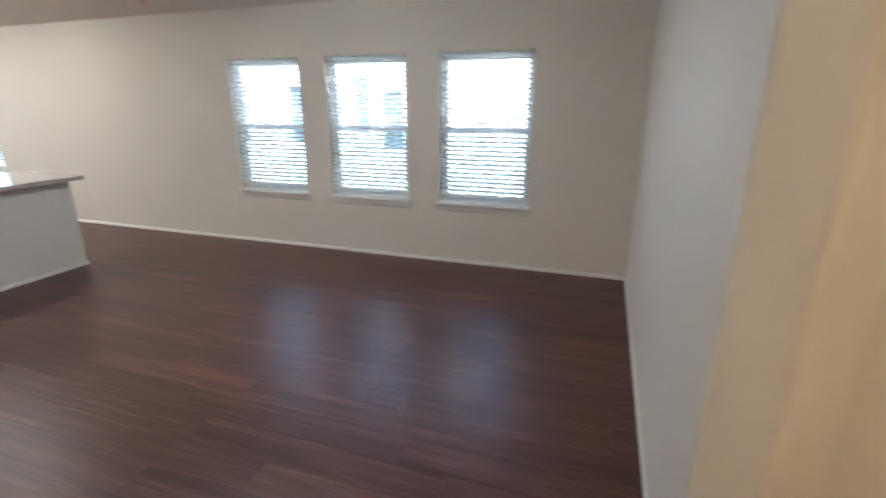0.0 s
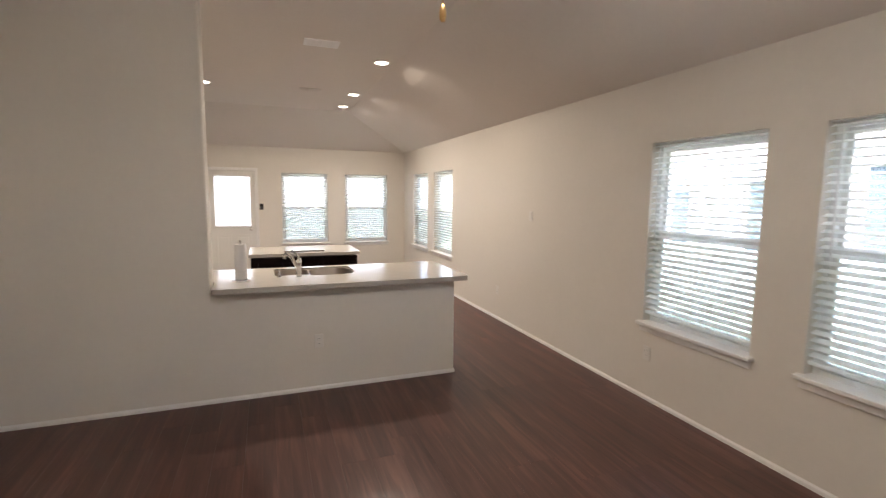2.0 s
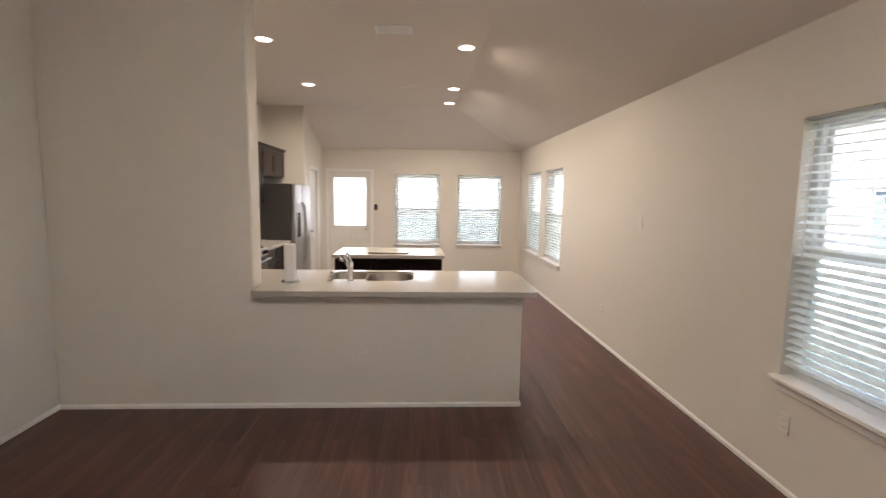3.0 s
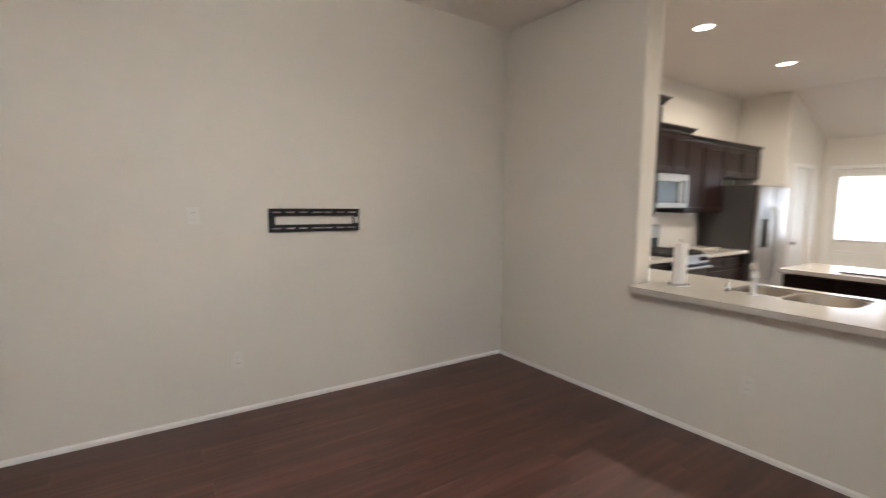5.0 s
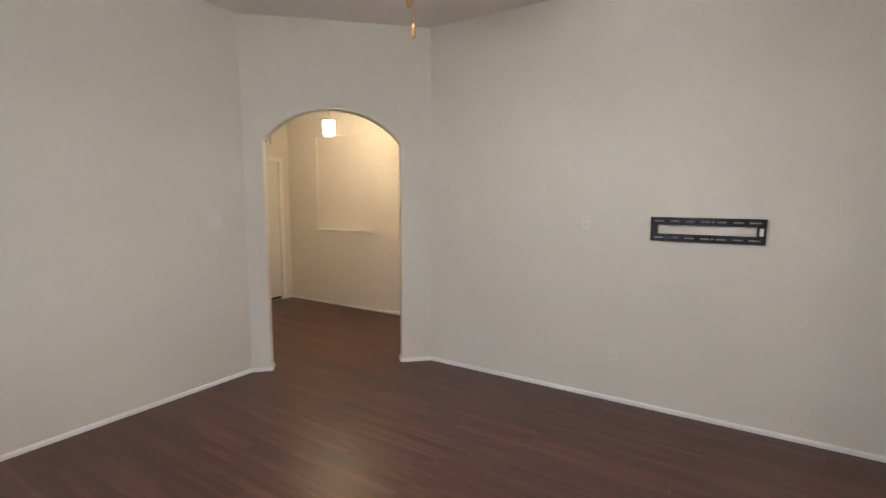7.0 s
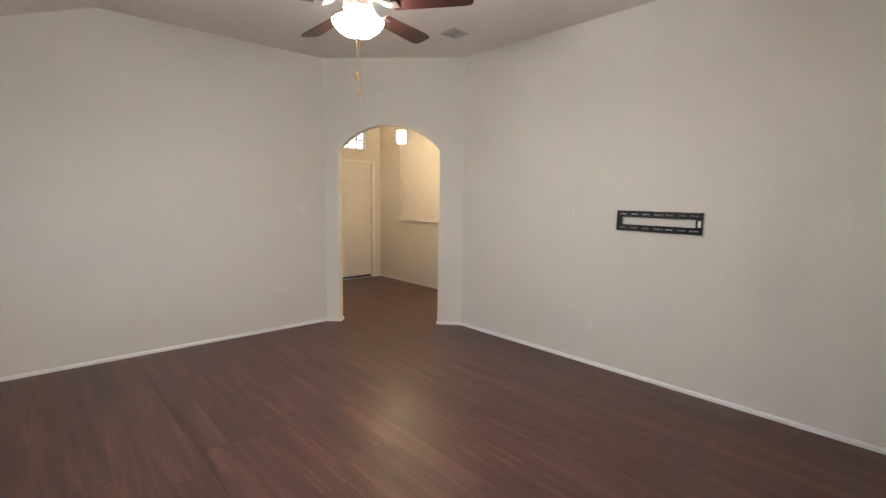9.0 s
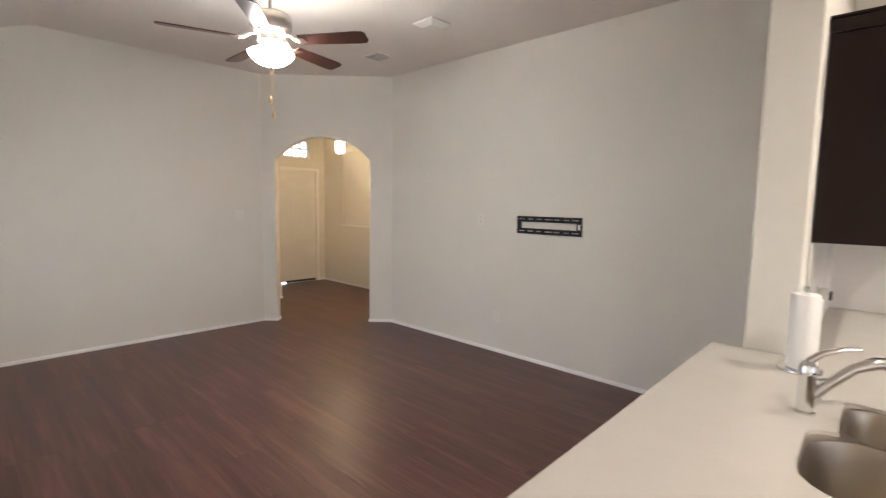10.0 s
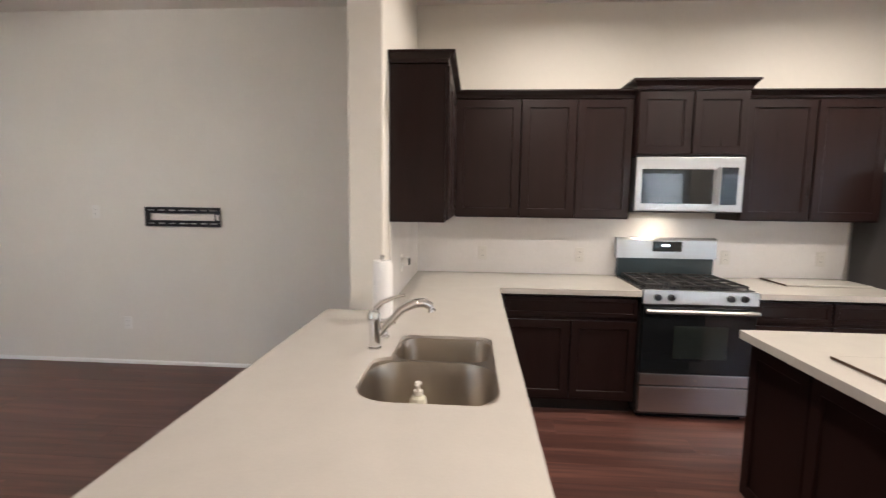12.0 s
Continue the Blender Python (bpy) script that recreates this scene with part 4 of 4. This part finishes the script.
# fridge
FY0, FY1, FXF = 8.91, 9.85, 0.715
fr = thing("refrigerator", (0.4, (FY0 + FY1) / 2, 0), "stainless side-by-side refrigerator with dark sides and dispenser", "refrigerator")
part("body", boxm(0.04, FXF, FY0, FY1, 0.02, 1.755, bev=0.006), DARKPANEL, fr, "dark grey painted cabinet")
part("foot_grille", boxm(0.10, FXF + 0.01, FY0 + 0.01, FY1 - 0.01, 0.0, 0.075), BLACK, fr)
split = FY0 + 0.40
for name, a, b in (("freezer_door", FY0 + 0.002, split - 0.003), ("fridge_door", split + 0.003, FY1 - 0.002)):
    dr = part(name, boxm(FXF + 0.005, FXF + 0.065, a, b, 0.085, 1.75, bev=0.012, seg=3), STEEL, fr, smooth=True)
    hy = (b - 0.04) if name == "freezer_door" else (a + 0.04)
    hx = FXF + 0.065
    part("handle", tube([(hx - 0.002, hy, 0.50), (hx + 0.04, hy, 0.56), (hx + 0.055, hy, 0.85), (hx + 0.055, hy, 1.15), (hx + 0.04, hy, 1.42), (hx - 0.002, hy, 1.48)], 0.012, 10), STEEL, dr, smooth=True)
    if name == "freezer_door":
        part("dispenser", boxm(hx - 0.003, hx + 0.004, a + 0.09, b - 0.09, 0.95, 1.32, bev=0.002), BLACKGLASS, dr, "black water and ice dispenser")
        part("dispenser_tray", boxm(hx + 0.0041, hx + 0.02, a + 0.11, b - 0.11, 0.955, 0.972, bev=0.002), DARKPLASTIC, dr)

# island
isl = thing("kitchen_island", (2.28, 7.62, 0), "dark espresso kitchen island base", "island")
IX0, IX1, IY0, IY1 = 1.665, 2.88, 7.295, 7.99
part("body", boxm(IX0, IX1, IY0, IY1, 0.10, 0.874, bev=0.002), CAB, isl)
part("toe_kick", boxm(IX0 + 0.06, IX1 - 0.06, IY0 + 0.0, IY1 - 0.07, 0.0, 0.0995), BLACK, isl)
for k in range(2):
    part("end_panel", place(shaker(IY1 - IY0, 0.115, 0.86), pose(IX0 if k else IX1, IY1 if k else IY0, 0, 0, 0, -90 if k else 90)), CAB, isl)
for k in range(3):
    w = (IX1 - IX0) / 3
    part("back_panel", place(shaker(w - 0.006, 0.115, 0.86), pose(IX0 + k * w + 0.003, IY0, 0)), CAB, isl)
    part("door", place(shaker(w - 0.006, 0.115, 0.68), pose(IX1 - k * w - 0.003, IY1, 0, 0, 0, 180)), CAB, isl)
    part("drawer", place(shaker(w - 0.006, 0.70, 0.86, 0.03), pose(IX1 - k * w - 0.003, IY1, 0, 0, 0, 180)), CAB, isl)
top = tagged(part("countertop", sheet(rounded(1.622, 2.925, 7.24, 8.05, 0.012, 3), [], CT0, CT1), QUARTZ), "white quartz island countertop", "countertop")
round_edges(top, 0.005, 2, 60)


def board(x0, x1, y0, y1, label):
    b = thing("cutting_board", ((x0 + x1) / 2, (y0 + y1) / 2, CT1), label, "board", "boards on the counters")
    part("board", boxm(x0, x1, y0, y1, CT1 + 0.003, CT1 + 0.014, bev=0.002), QUARTZ, b)
    part("edge_strip", boxm(x0 - 0.003, x0 - 0.0002, y0, y1, CT1 + 0.003, CT1 + 0.013), BRONZE, b, "brown edge strip")
    part("edge_strip", boxm(x0, x1, y0 - 0.003, y0 - 0.0002, CT1 + 0.003, CT1 + 0.013), BRONZE, b, "brown edge strip")
    for x_ in (x0 + 0.02, x1 - 0.02):
        for y_ in (y0 + 0.02, y1 - 0.02):
            part("foot", boxm(x_ - 0.008, x_ + 0.008, y_ - 0.008, y_ + 0.008, CT1, CT1 + 0.003), DARKPLASTIC, b)


board(2.03, 2.50, 7.37, 7.75, "white rectangular board lying on the island")
board(0.04, 0.36, 8.25, 8.86, "white rectangular board lying beside the stove")


# ---- living room ----
# wall bracket for a television
tv = thing("tv_bracket", (0.0, 3.41, 1.25), "black slotted steel television wall bracket, empty", "wall bracket")
BY0, BY1, BZ0, BZ1 = 3.074, 3.758, 1.257, 1.424


def slotted_rail(z0, z1):
    n, gap, slot = 7, 0.03, 0.058
    pitch = (BY1 - BY0 - 0.02) / n
    holes = [(BY0 + 0.01 + pitch * (k + 0.5) - slot / 2, BY0 + 0.01 + pitch * (k + 0.5) + slot / 2, (z0 + z1) / 2 - 0.0045, (z0 + z1) / 2 + 0.0045) for k in range(n)]
    return wall_grid('y', BY0, BY1, 0.014, 0.017, z0, z1, holes)


for z0, z1 in ((BZ0, BZ0 + 0.052), (BZ1 - 0.052, BZ1)):
    rail = part("rail", slotted_rail(z0, z1), MOUNT, tv)
    bm = bmesh.new()
    box(bm, 0.0005, 0.0168, BY0, BY1, z0 - 0.0005, z0 + 0.0025)
    box(bm, 0.0005, 0.0168, BY0, BY1, z1 - 0.0025, z1 + 0.0005)
    part("flange", bm, MOUNT, rail)
for y0, y1 in ((BY0, BY0 + 0.048), (BY1 - 0.052, BY1)):
    part("side_plate", boxm(0.012, 0.0175, y0 + 0.0003, y1 - 0.0003, BZ0 + 0.05, BZ1 - 0.05, bev=0.001), MOUNT, tv)
part("sticker", boxm(0.0176, 0.0181, BY1 - 0.036, BY1 - 0.014, BZ0 + 0.058, BZ1 - 0.060), PLASTIC, tv, "small printed label")
for y_ in (3.2, 3.41, 3.62):
    for z_ in (BZ0 + 0.026, BZ1 - 0.026):
        part("screw", place(lathe([(0.007, 0), (0.007, 0.003), (0.004, 0.005)], (0, 0, 0), 10), pose(0.0172, y_ + 0.05, z_, 0, 90)), NICKEL, tv, smooth=True)


# switches and outlets
def wall_plate(at, turn, kind, label, width=0.07, height=0.114):
    """A cover plate on a wall; local face along -y."""
    m = pose(*at, 0, 0, turn)
    name, cat = ("light_switch", "switch") if kind == "switch" else ("wall_outlet", "outlet")
    o = thing(name, at, label, cat, "wall plates")
    part("cover_plate", place(boxm(-width / 2, width / 2, -0.006, -0.0003, -height / 2, height / 2, bev=0.0025), m), PLASTIC, o)
    n = max(1, round(width / 0.07 + 0.2)) if kind == "switch" else 1
    for k in range(n):
        x_ = (k - (n - 1) / 2) * 0.046
        if kind == "switch":
            part("rocker", place(boxm(x_ - 0.016, x_ + 0.016, -0.010, -0.0062, -0.033, 0.033, bev=0.001), m), PLASTIC, o)
        else:
            for z_ in (-0.021, 0.021):
                sk = part("socket", place(boxm(x_ - 0.016, x_ + 0.016, -0.008, -0.0062, z_ - 0.014, z_ + 0.014, bev=0.003), m), PLASTIC, o)
                for dx in (-0.006, 0.006):
                    part("slot", place(boxm(x_ + dx - 0.001, x_ + dx + 0.001, -0.0084, -0.0081, z_ - 0.004, z_ + 0.005), m), DARKPLASTIC, sk)
    return o


WP = "white plastic switch plate on the painted wall"
OP = "white plastic outlet low on the painted wall"
wall_plate((0, 2.612, 1.375), 90, "outlet", "white plastic outlet plate beside the television bracket")
wall_plate((0, 2.849, 0.378), 90, "outlet", OP)
wall_plate((2.211, STUB_Y0, 0.419), 0, "outlet", "white plastic outlet on the low peninsula wall")
wall_plate((EAST, 6.04, 1.395), -90, "switch", WP)
wall_plate((EAST, 6.82, 0.39), -90, "outlet", OP)
wall_plate((EAST, 4.22, 0.383), -90, "outlet", OP)
wall_plate((1.42, 0, 1.36), 180, "switch", WP, width=0.116)
for y_ in (6.025, 6.826, 7.985, 8.72):
    wall_plate((0.0085, y_, 1.08), 90, "outlet", "white plastic outlet on the tiled backsplash")
wall_plate((0.885, STUB_Y1 + 0.0102, 1.10), 180, "outlet", "white plastic outlet on the short tiled wall")
plug = thing("plug_adapter", (0.885, STUB_Y1 + 0.03, 1.10), "white plug-in adapter with dark end in the outlet", "adapter")
part("body", boxm(0.855, 0.915, STUB_Y1 + 0.0192, STUB_Y1 + 0.06, 1.085, 1.14, bev=0.004), PLASTIC, plug)
part("end_cap", boxm(0.862, 0.908, STUB_Y1 + 0.0602, STUB_Y1 + 0.072, 1.09, 1.135, bev=0.004), DARKPLASTIC, plug)
kp = thing("alarm_keypad", (1.747, NORTH, 1.365), "small dark alarm keypad beside the back door", "keypad")
part("housing", boxm(1.712, 1.782, NORTH - 0.02, NORTH - 0.0005, 1.31, 1.43, bev=0.004), DARKPLASTIC, kp)
part("screen", boxm(1.722, 1.772, NORTH - 0.0212, NORTH - 0.0201, 1.375, 1.42), BLACKGLASS, kp)
hk = thing("leaning_panel", (-1.28, 0.03, 0), "dark brown panel leaning at the hall corner", "panel")
part("board", slab([(-1.355, 0.042, 0.001), (-1.225, 0.042, 0.001), (-1.225, 0.006, 0.92), (-1.355, 0.006, 0.92)], (0, 0.018, 0)), CAB, hk)
part("edge", slab([(-1.225, 0.042, 0.001), (-1.212, 0.042, 0.001), (-1.212, 0.006, 0.92), (-1.225, 0.006, 0.92)], (0, 0.02, 0)), MOUNT, hk)

# ceiling fan
FXC, FYC = FAN
fan = thing("ceiling_fan", (FXC, FYC, TOP), "five-blade ceiling fan with lit frosted bowl light", "ceiling fan")
part("canopy", lathe([(0.068, 0), (0.068, -0.02), (0.045, -0.055), (0.018, -0.07)], (FXC, FYC, TOP), 28), NICKEL, fan, smooth=True)
part("downrod", lathe([(0.013, -0.07), (0.013, -0.31)], (FXC, FYC, TOP), 14), NICKEL, fan, smooth=True)
part("motor_housing", lathe([(0.02, 0.115), (0.06, 0.11), (0.12, 0.09), (0.135, 0.07), (0.135, 0.0), (0.12, -0.02), (0.10, -0.035), (0.075, -0.04)], (FXC, FYC, 2.662), 32), NICKEL, fan, "brushed nickel motor housing", smooth=True)
part("switch_housing", lathe([(0.075, 0.0), (0.085, -0.02), (0.085, -0.045), (0.06, -0.055)], (FXC, FYC, 2.621), 28), NICKEL, fan, smooth=True)
light = part("light_bowl", lathe([(0.138, 0.0), (0.146, -0.006), (0.143, -0.018), (0.122, -0.046), (0.084, -0.074), (0.036, -0.090), (0.0, -0.093)], (FXC, FYC, 2.515), 36, cap=False), BULBGLASS, fan, "frosted glass light bowl", smooth=True)
part("finial", lathe([(0.014, 0.002), (0.017, -0.006), (0.010, -0.016), (0.0, -0.022)], (FXC, FYC, 2.421), 14, cap=False), NICKEL, light, smooth=True)
for k in range(3):
    a = radians(40 + 120 * k)
    part("bowl_arm", tube([(FXC + 0.05 * math.cos(a), FYC + 0.05 * math.sin(a), 2.582), (FXC + 0.10 * math.cos(a), FYC + 0.10 * math.sin(a), 2.557), (FXC + 0.136 * math.cos(a), FYC + 0.136 * math.sin(a), 2.517)], 0.005, 8), NICKEL, fan)
for k in range(5):
    m = pose(FXC, FYC, 2.584, 0, 0, 196 + 72 * k)
    arm = bmesh.new()
    tube([(0.085, 0, 0.045), (0.13, 0, 0.035), (0.165, 0, 0.008), (0.20, 0, -0.004)], 0.010, 8, bm=arm)
    box(arm, 0.19, 0.245, -0.045, 0.045, -0.007, -0.001, 0.002)
    arm = part("blade_arm", place(arm, m), NICKEL, fan)
    line = [(0.205, -0.052), (0.60, -0.066), (0.645, -0.060), (0.66, -0.040), (0.66, 0.040), (0.645, 0.060), (0.60, 0.066), (0.205, 0.052)]
    tilt = pose(0, 0, 0, -12, 0, 0)
    part("blade", place(slab([(a, b, -0.0005) for a, b in line], (0, 0, 0.007)), m @ tilt), BLADE, arm, "dark cherry wood blade")
for dx, dy, z0 in ((0.008, 0.0, 2.227), (-0.008, 0.004, 2.134)):
    ch = part("pull_chain", tube([(FXC + dx, FYC + dy, 2.404), (FXC + dx, FYC + dy, z0)], 0.0018, 6), BRASS, fan)
    part("pull", lathe([(0.003, 0.0), (0.009, -0.012), (0.010, -0.035), (0.006, -0.045), (0.0, -0.046)], (FXC + dx, FYC + dy, z0), 12, cap=False), BRASS, ch, "small wooden and brass pull", smooth=True)

# recessed lights
for cx, cy in CANS + [(-1.95, 0.60)]:
    c = thing("recessed_light", (cx, cy, TOP), "lit white recessed ceiling downlight", "downlight", "ceiling downlights")
    part("trim_ring", lathe([(0.072, -0.0005), (0.095, -0.0005), (0.095, -0.004), (0.086, -0.009), (0.072, -0.006), (0.072, -0.0005)], (cx, cy, TOP), 32, cap=False), TRIM, c, smooth=True)
    part("lens", lathe([(0.0715, -0.0006), (0.0715, -0.004), (0.0, -0.004)], (cx, cy, TOP), 28, cap=False), CANGLASS, c, "lit lens")


def register(cx, cy, w, h, depth, turn, mat, label, slats=7):
    m = pose(cx, cy, TOP, 0, 0, turn)
    r = thing("ceiling_vent", (cx, cy, TOP), label, "vent", "ceiling vents")
    bm = bmesh.new()
    e = 0.030
    for q in ((-w / 2, w / 2, -h / 2, -h / 2 + e), (-w / 2, w / 2, h / 2 - e, h / 2), (-w / 2, -w / 2 + e, -h / 2 + e, h / 2 - e), (w / 2 - e, w / 2, -h / 2 + e, h / 2 - e), (-0.006, 0.006, -h / 2 + e, h / 2 - e)):
        box(bm, q[0], q[1], q[2], q[3], -depth, -0.0005, 0.002)
    part("frame", place(bm, m), mat, r)
    part("backing", place(boxm(-w / 2 + e, w / 2 - e, -h / 2 + e, h / 2 - e, -0.0015, -0.0005), m), VENTGREY if mat is VENTGREY else DARKPLASTIC, r)
    for k in range(slats):
        y_ = -h / 2 + e + (h - 2 * e) * (k + 0.5) / slats
        for x0_, x1_ in ((-w / 2 + e, -0.006), (0.006, w / 2 - e)):
            part("slat", place(slab([(x0_, y_ - 0.008, -0.003), (x0_, y_ - 0.007, -0.003), (x0_, y_ + 0.008, -depth + 0.001), (x0_, y_ + 0.007, -depth + 0.001)], (x1_ - x0_, 0, 0)), m), mat, r)


register(2.383, 6.206, 0.33, 0.20, 0.012, 0, WHITEVENT, "white slatted ceiling vent above the kitchen")
register(2.45, 8.35, 0.30, 0.18, 0.008, 0, CEIL, "painted ceiling vent beyond the kitchen")
register(0.627, 1.655, 0.20, 0.20, 0.010, 0, VENTGREY, "grey square ceiling vent near the arch", 6)
register(0.566, 4.064, 0.26, 0.16, 0.010, 0, VENTGREY, "grey ceiling vent near the plain wall", 6)
sm = thing("ceiling_alarm", (0.897, 2.738, TOP), "white square raised ceiling alarm cover", "alarm")
bm = bmesh.new()
rows_ = [[bm.verts.new((0.897 + a * sx, 2.738 + a * sy, TOP + z)) for sx, sy in ((-1, -1), (1, -1), (1, 1), (-1, 1))] for a, z in ((0.115, -0.0005), (0.115, -0.012), (0.06, -0.040))]
for r0, r1 in zip(rows_, rows_[1:]):
    for i in range(4):
        bm.faces.new((r0[i], r0[(i + 1) % 4], r1[(i + 1) % 4], r1[i]))
bm.faces.new(rows_[-1])
bm.faces.new(rows_[0])
bmesh.ops.recalc_face_normals(bm, faces=bm.faces)
part("cover", bm, PLASTIC, sm)

# entry pendant
px, py, pz = PENDANT
pd = thing("pendant_light", (px, py, TOP), "small lit glass lantern pendant in the entry", "pendant light")
part("canopy", lathe([(0.06, 0), (0.06, -0.012), (0.02, -0.03)], (px, py, TOP), 24), NICKEL, pd, smooth=True)
part("rod", lathe([(0.005, -0.03), (0.005, pz + 0.10 - TOP)], (px, py, TOP), 8), NICKEL, pd)
part("cap", lathe([(0.015, 0.115), (0.055, 0.095), (0.075, 0.085), (0.075, 0.078)], (px, py, pz), 24), NICKEL, pd, smooth=True)
part("base_ring", lathe([(0.062, -0.092), (0.066, -0.085), (0.066, -0.078), (0.05, -0.078), (0.05, -0.092), (0.062, -0.092)], (px, py, pz), 24, cap=False), NICKEL, pd, smooth=True)
for k in range(8):
    a0, a1 = 2 * math.pi * (k + 0.05) / 8, 2 * math.pi * (k + 0.95) / 8
    part("glass_panel", slab([(px + r_ * math.cos(a), py + r_ * math.sin(a), pz - 0.077) for r_, a in ((0.060, a0), (0.060, a1), (0.063, a1), (0.063, a0))], (0, 0, 0.154)), PENDGLASS, pd)

for k in range(8):
    a = 2 * math.pi * k / 8
    part("frame_bar", tube([(px + 0.064 * math.cos(a), py + 0.064 * math.sin(a), pz - 0.08), (px + 0.064 * math.cos(a), py + 0.064 * math.sin(a), pz + 0.08)], 0.004, 6), BRONZE, pd)

# ---- outside ----
nh = thing("neighbour_house", (11, 4.5, -0.12), "pale neighbouring house with dark windows and shingle roof", "house")
HX = 9.2
HOUSE_WINDOWS = [(1.25, 0.50, 0.62, 1.80), (3.69, 0.46, 0.62, 1.81), (4.43, 0.50, 0.62, 1.81), (5.10, 0.36, 0.95, 2.08), (6.70, 0.42, 0.75, 1.92),
                 (8.20, 0.50, 0.75, 1.80), (9.9, 0.9, 0.75, 2.1), (12.5, 0.9, 0.75, 2.1)]
part("wall", wall_grid('y', -6, 16, HX, HX + 0.2, -0.12, 2.75, [(y_ - w_ / 2, y_ + w_ / 2, z0, z1) for y_, w_, z0, z1 in HOUSE_WINDOWS]), SIDING, nh)
part("eave", boxm(HX - 0.45, HX + 0.2, -6.3, 16.3, 2.76, 2.92), SIDING, nh)
part("roof", slab([(HX - 0.5, -6.4, 2.93), (HX + 5, -6.4, 5.4), (HX + 5, -6.4, 5.52), (HX - 0.5, -6.4, 3.05)], (0, 22.8, 0)), ROOFING, nh)
for y_, wide, z0, z1 in HOUSE_WINDOWS:
    a, mid = wide / 2, (z0 + z1) / 2
    w_ = part("window", boxm(HX + 0.08, HX + 0.12, y_ - a + 0.001, y_ + a - 0.001, z0 + 0.001, z1 - 0.001), VINYL, nh)
    for za, zb in ((z0 + 0.03, mid - 0.015), (mid + 0.015, z1 - 0.03)):
        part("pane", boxm(HX + 0.070, HX + 0.0795, y_ - a + 0.03, y_ + a - 0.03, za, zb), DARKPANE, w_)
bh = thing("far_house", (2, 31, -0.12), "pale house beyond the back fence", "house")
part("wall", boxm(-8, 14, 28, 36, -0.12, 2.9), SIDING, bh)
part("roof", slab([(-8.6, 27.4, 2.91), (-8.6, 32, 5.6), (-8.6, 36.6, 2.91)], (23.2, 0, 0)), ROOFING, bh)
fence = thing("garden_fence", (2, 18.0, -0.12), "weathered cedar board garden fence", "fence")
board_me = None
x = -8.0
fr2 = random.Random(3)
while x < 14:
    if board_me is None:
        bm = boxm(-0.068, 0.068, -0.009, 0.009, 0.0, 1.72)
        ob = part("fence_board", bm, FENCE, fence)
        board_me = ob.data
        ob.matrix_parent_inverse = Matrix.Identity(4)
    else:
        ob = new("fence_board", board_me)
        ob.parent = fence
    ob.location = (x - 2.0, 0, fr2.uniform(0.0, 0.02))
    x += 0.145
for z_ in (0.3, 1.4):
    part("fence_rail", boxm(-8, 14, 18.012, 18.05, z_, z_ + 0.085), FENCE, fence)

# ---- floor planks ----
PW, PL, GAP = 0.182, 1.32, 0.0006
plank_mesh = {}


def plank(x0, x1, y0, y1):
    key = (round(x1 - x0, 3), round(y1 - y0, 3))
    if key not in plank_mesh:
        hw, hl, c = key[0] / 2 - GAP / 2, key[1] / 2 - GAP / 2, 0.0003
        bm = bmesh.new()
        rings = [[bm.verts.new(p) for p in ((-a, -b, z), (a, -b, z), (a, b, z), (-a, b, z))]
                 for a, b, z in ((hw, hl, -0.0115), (hw, hl, -c), (hw - c, hl - c, 0.0))]
        for r0, r1 in zip(rings, rings[1:]):
            for i in range(4):
                j = (i + 1) % 4
                bm.faces.new((r0[i], r0[j], r1[j], r1[i]))
        bm.faces.new(rings[-1])
        me = bpy.data.meshes.new("plank")
        bm.to_mesh(me)
        bm.free()
        me.materials.append(PLANK)
        plank_mesh[key] = me
    ob = new("plank", plank_mesh[key])
    ob.parent = floor
    ob.location = ((x0 + x1) / 2, (y0 + y1) / 2, 0)


rng = random.Random(5)
x = -2.7
while x < EAST + 0.05:
    x1 = min(x + PW, EAST + 0.05)
    inside = x > -0.2
    lo, hi = (-2.32 if x < 1.2 else -0.08), (NORTH + 0.06 if inside else 1.25)
    y = lo - rng.choice((0.15, 0.4, 0.65, 0.9, 1.1))
    while y < hi:
        a, b = max(y, lo), min(y + PL, hi)
        if b - a > 0.03:
            plank(x, x1, a, b)
        y += PL
    x = x1
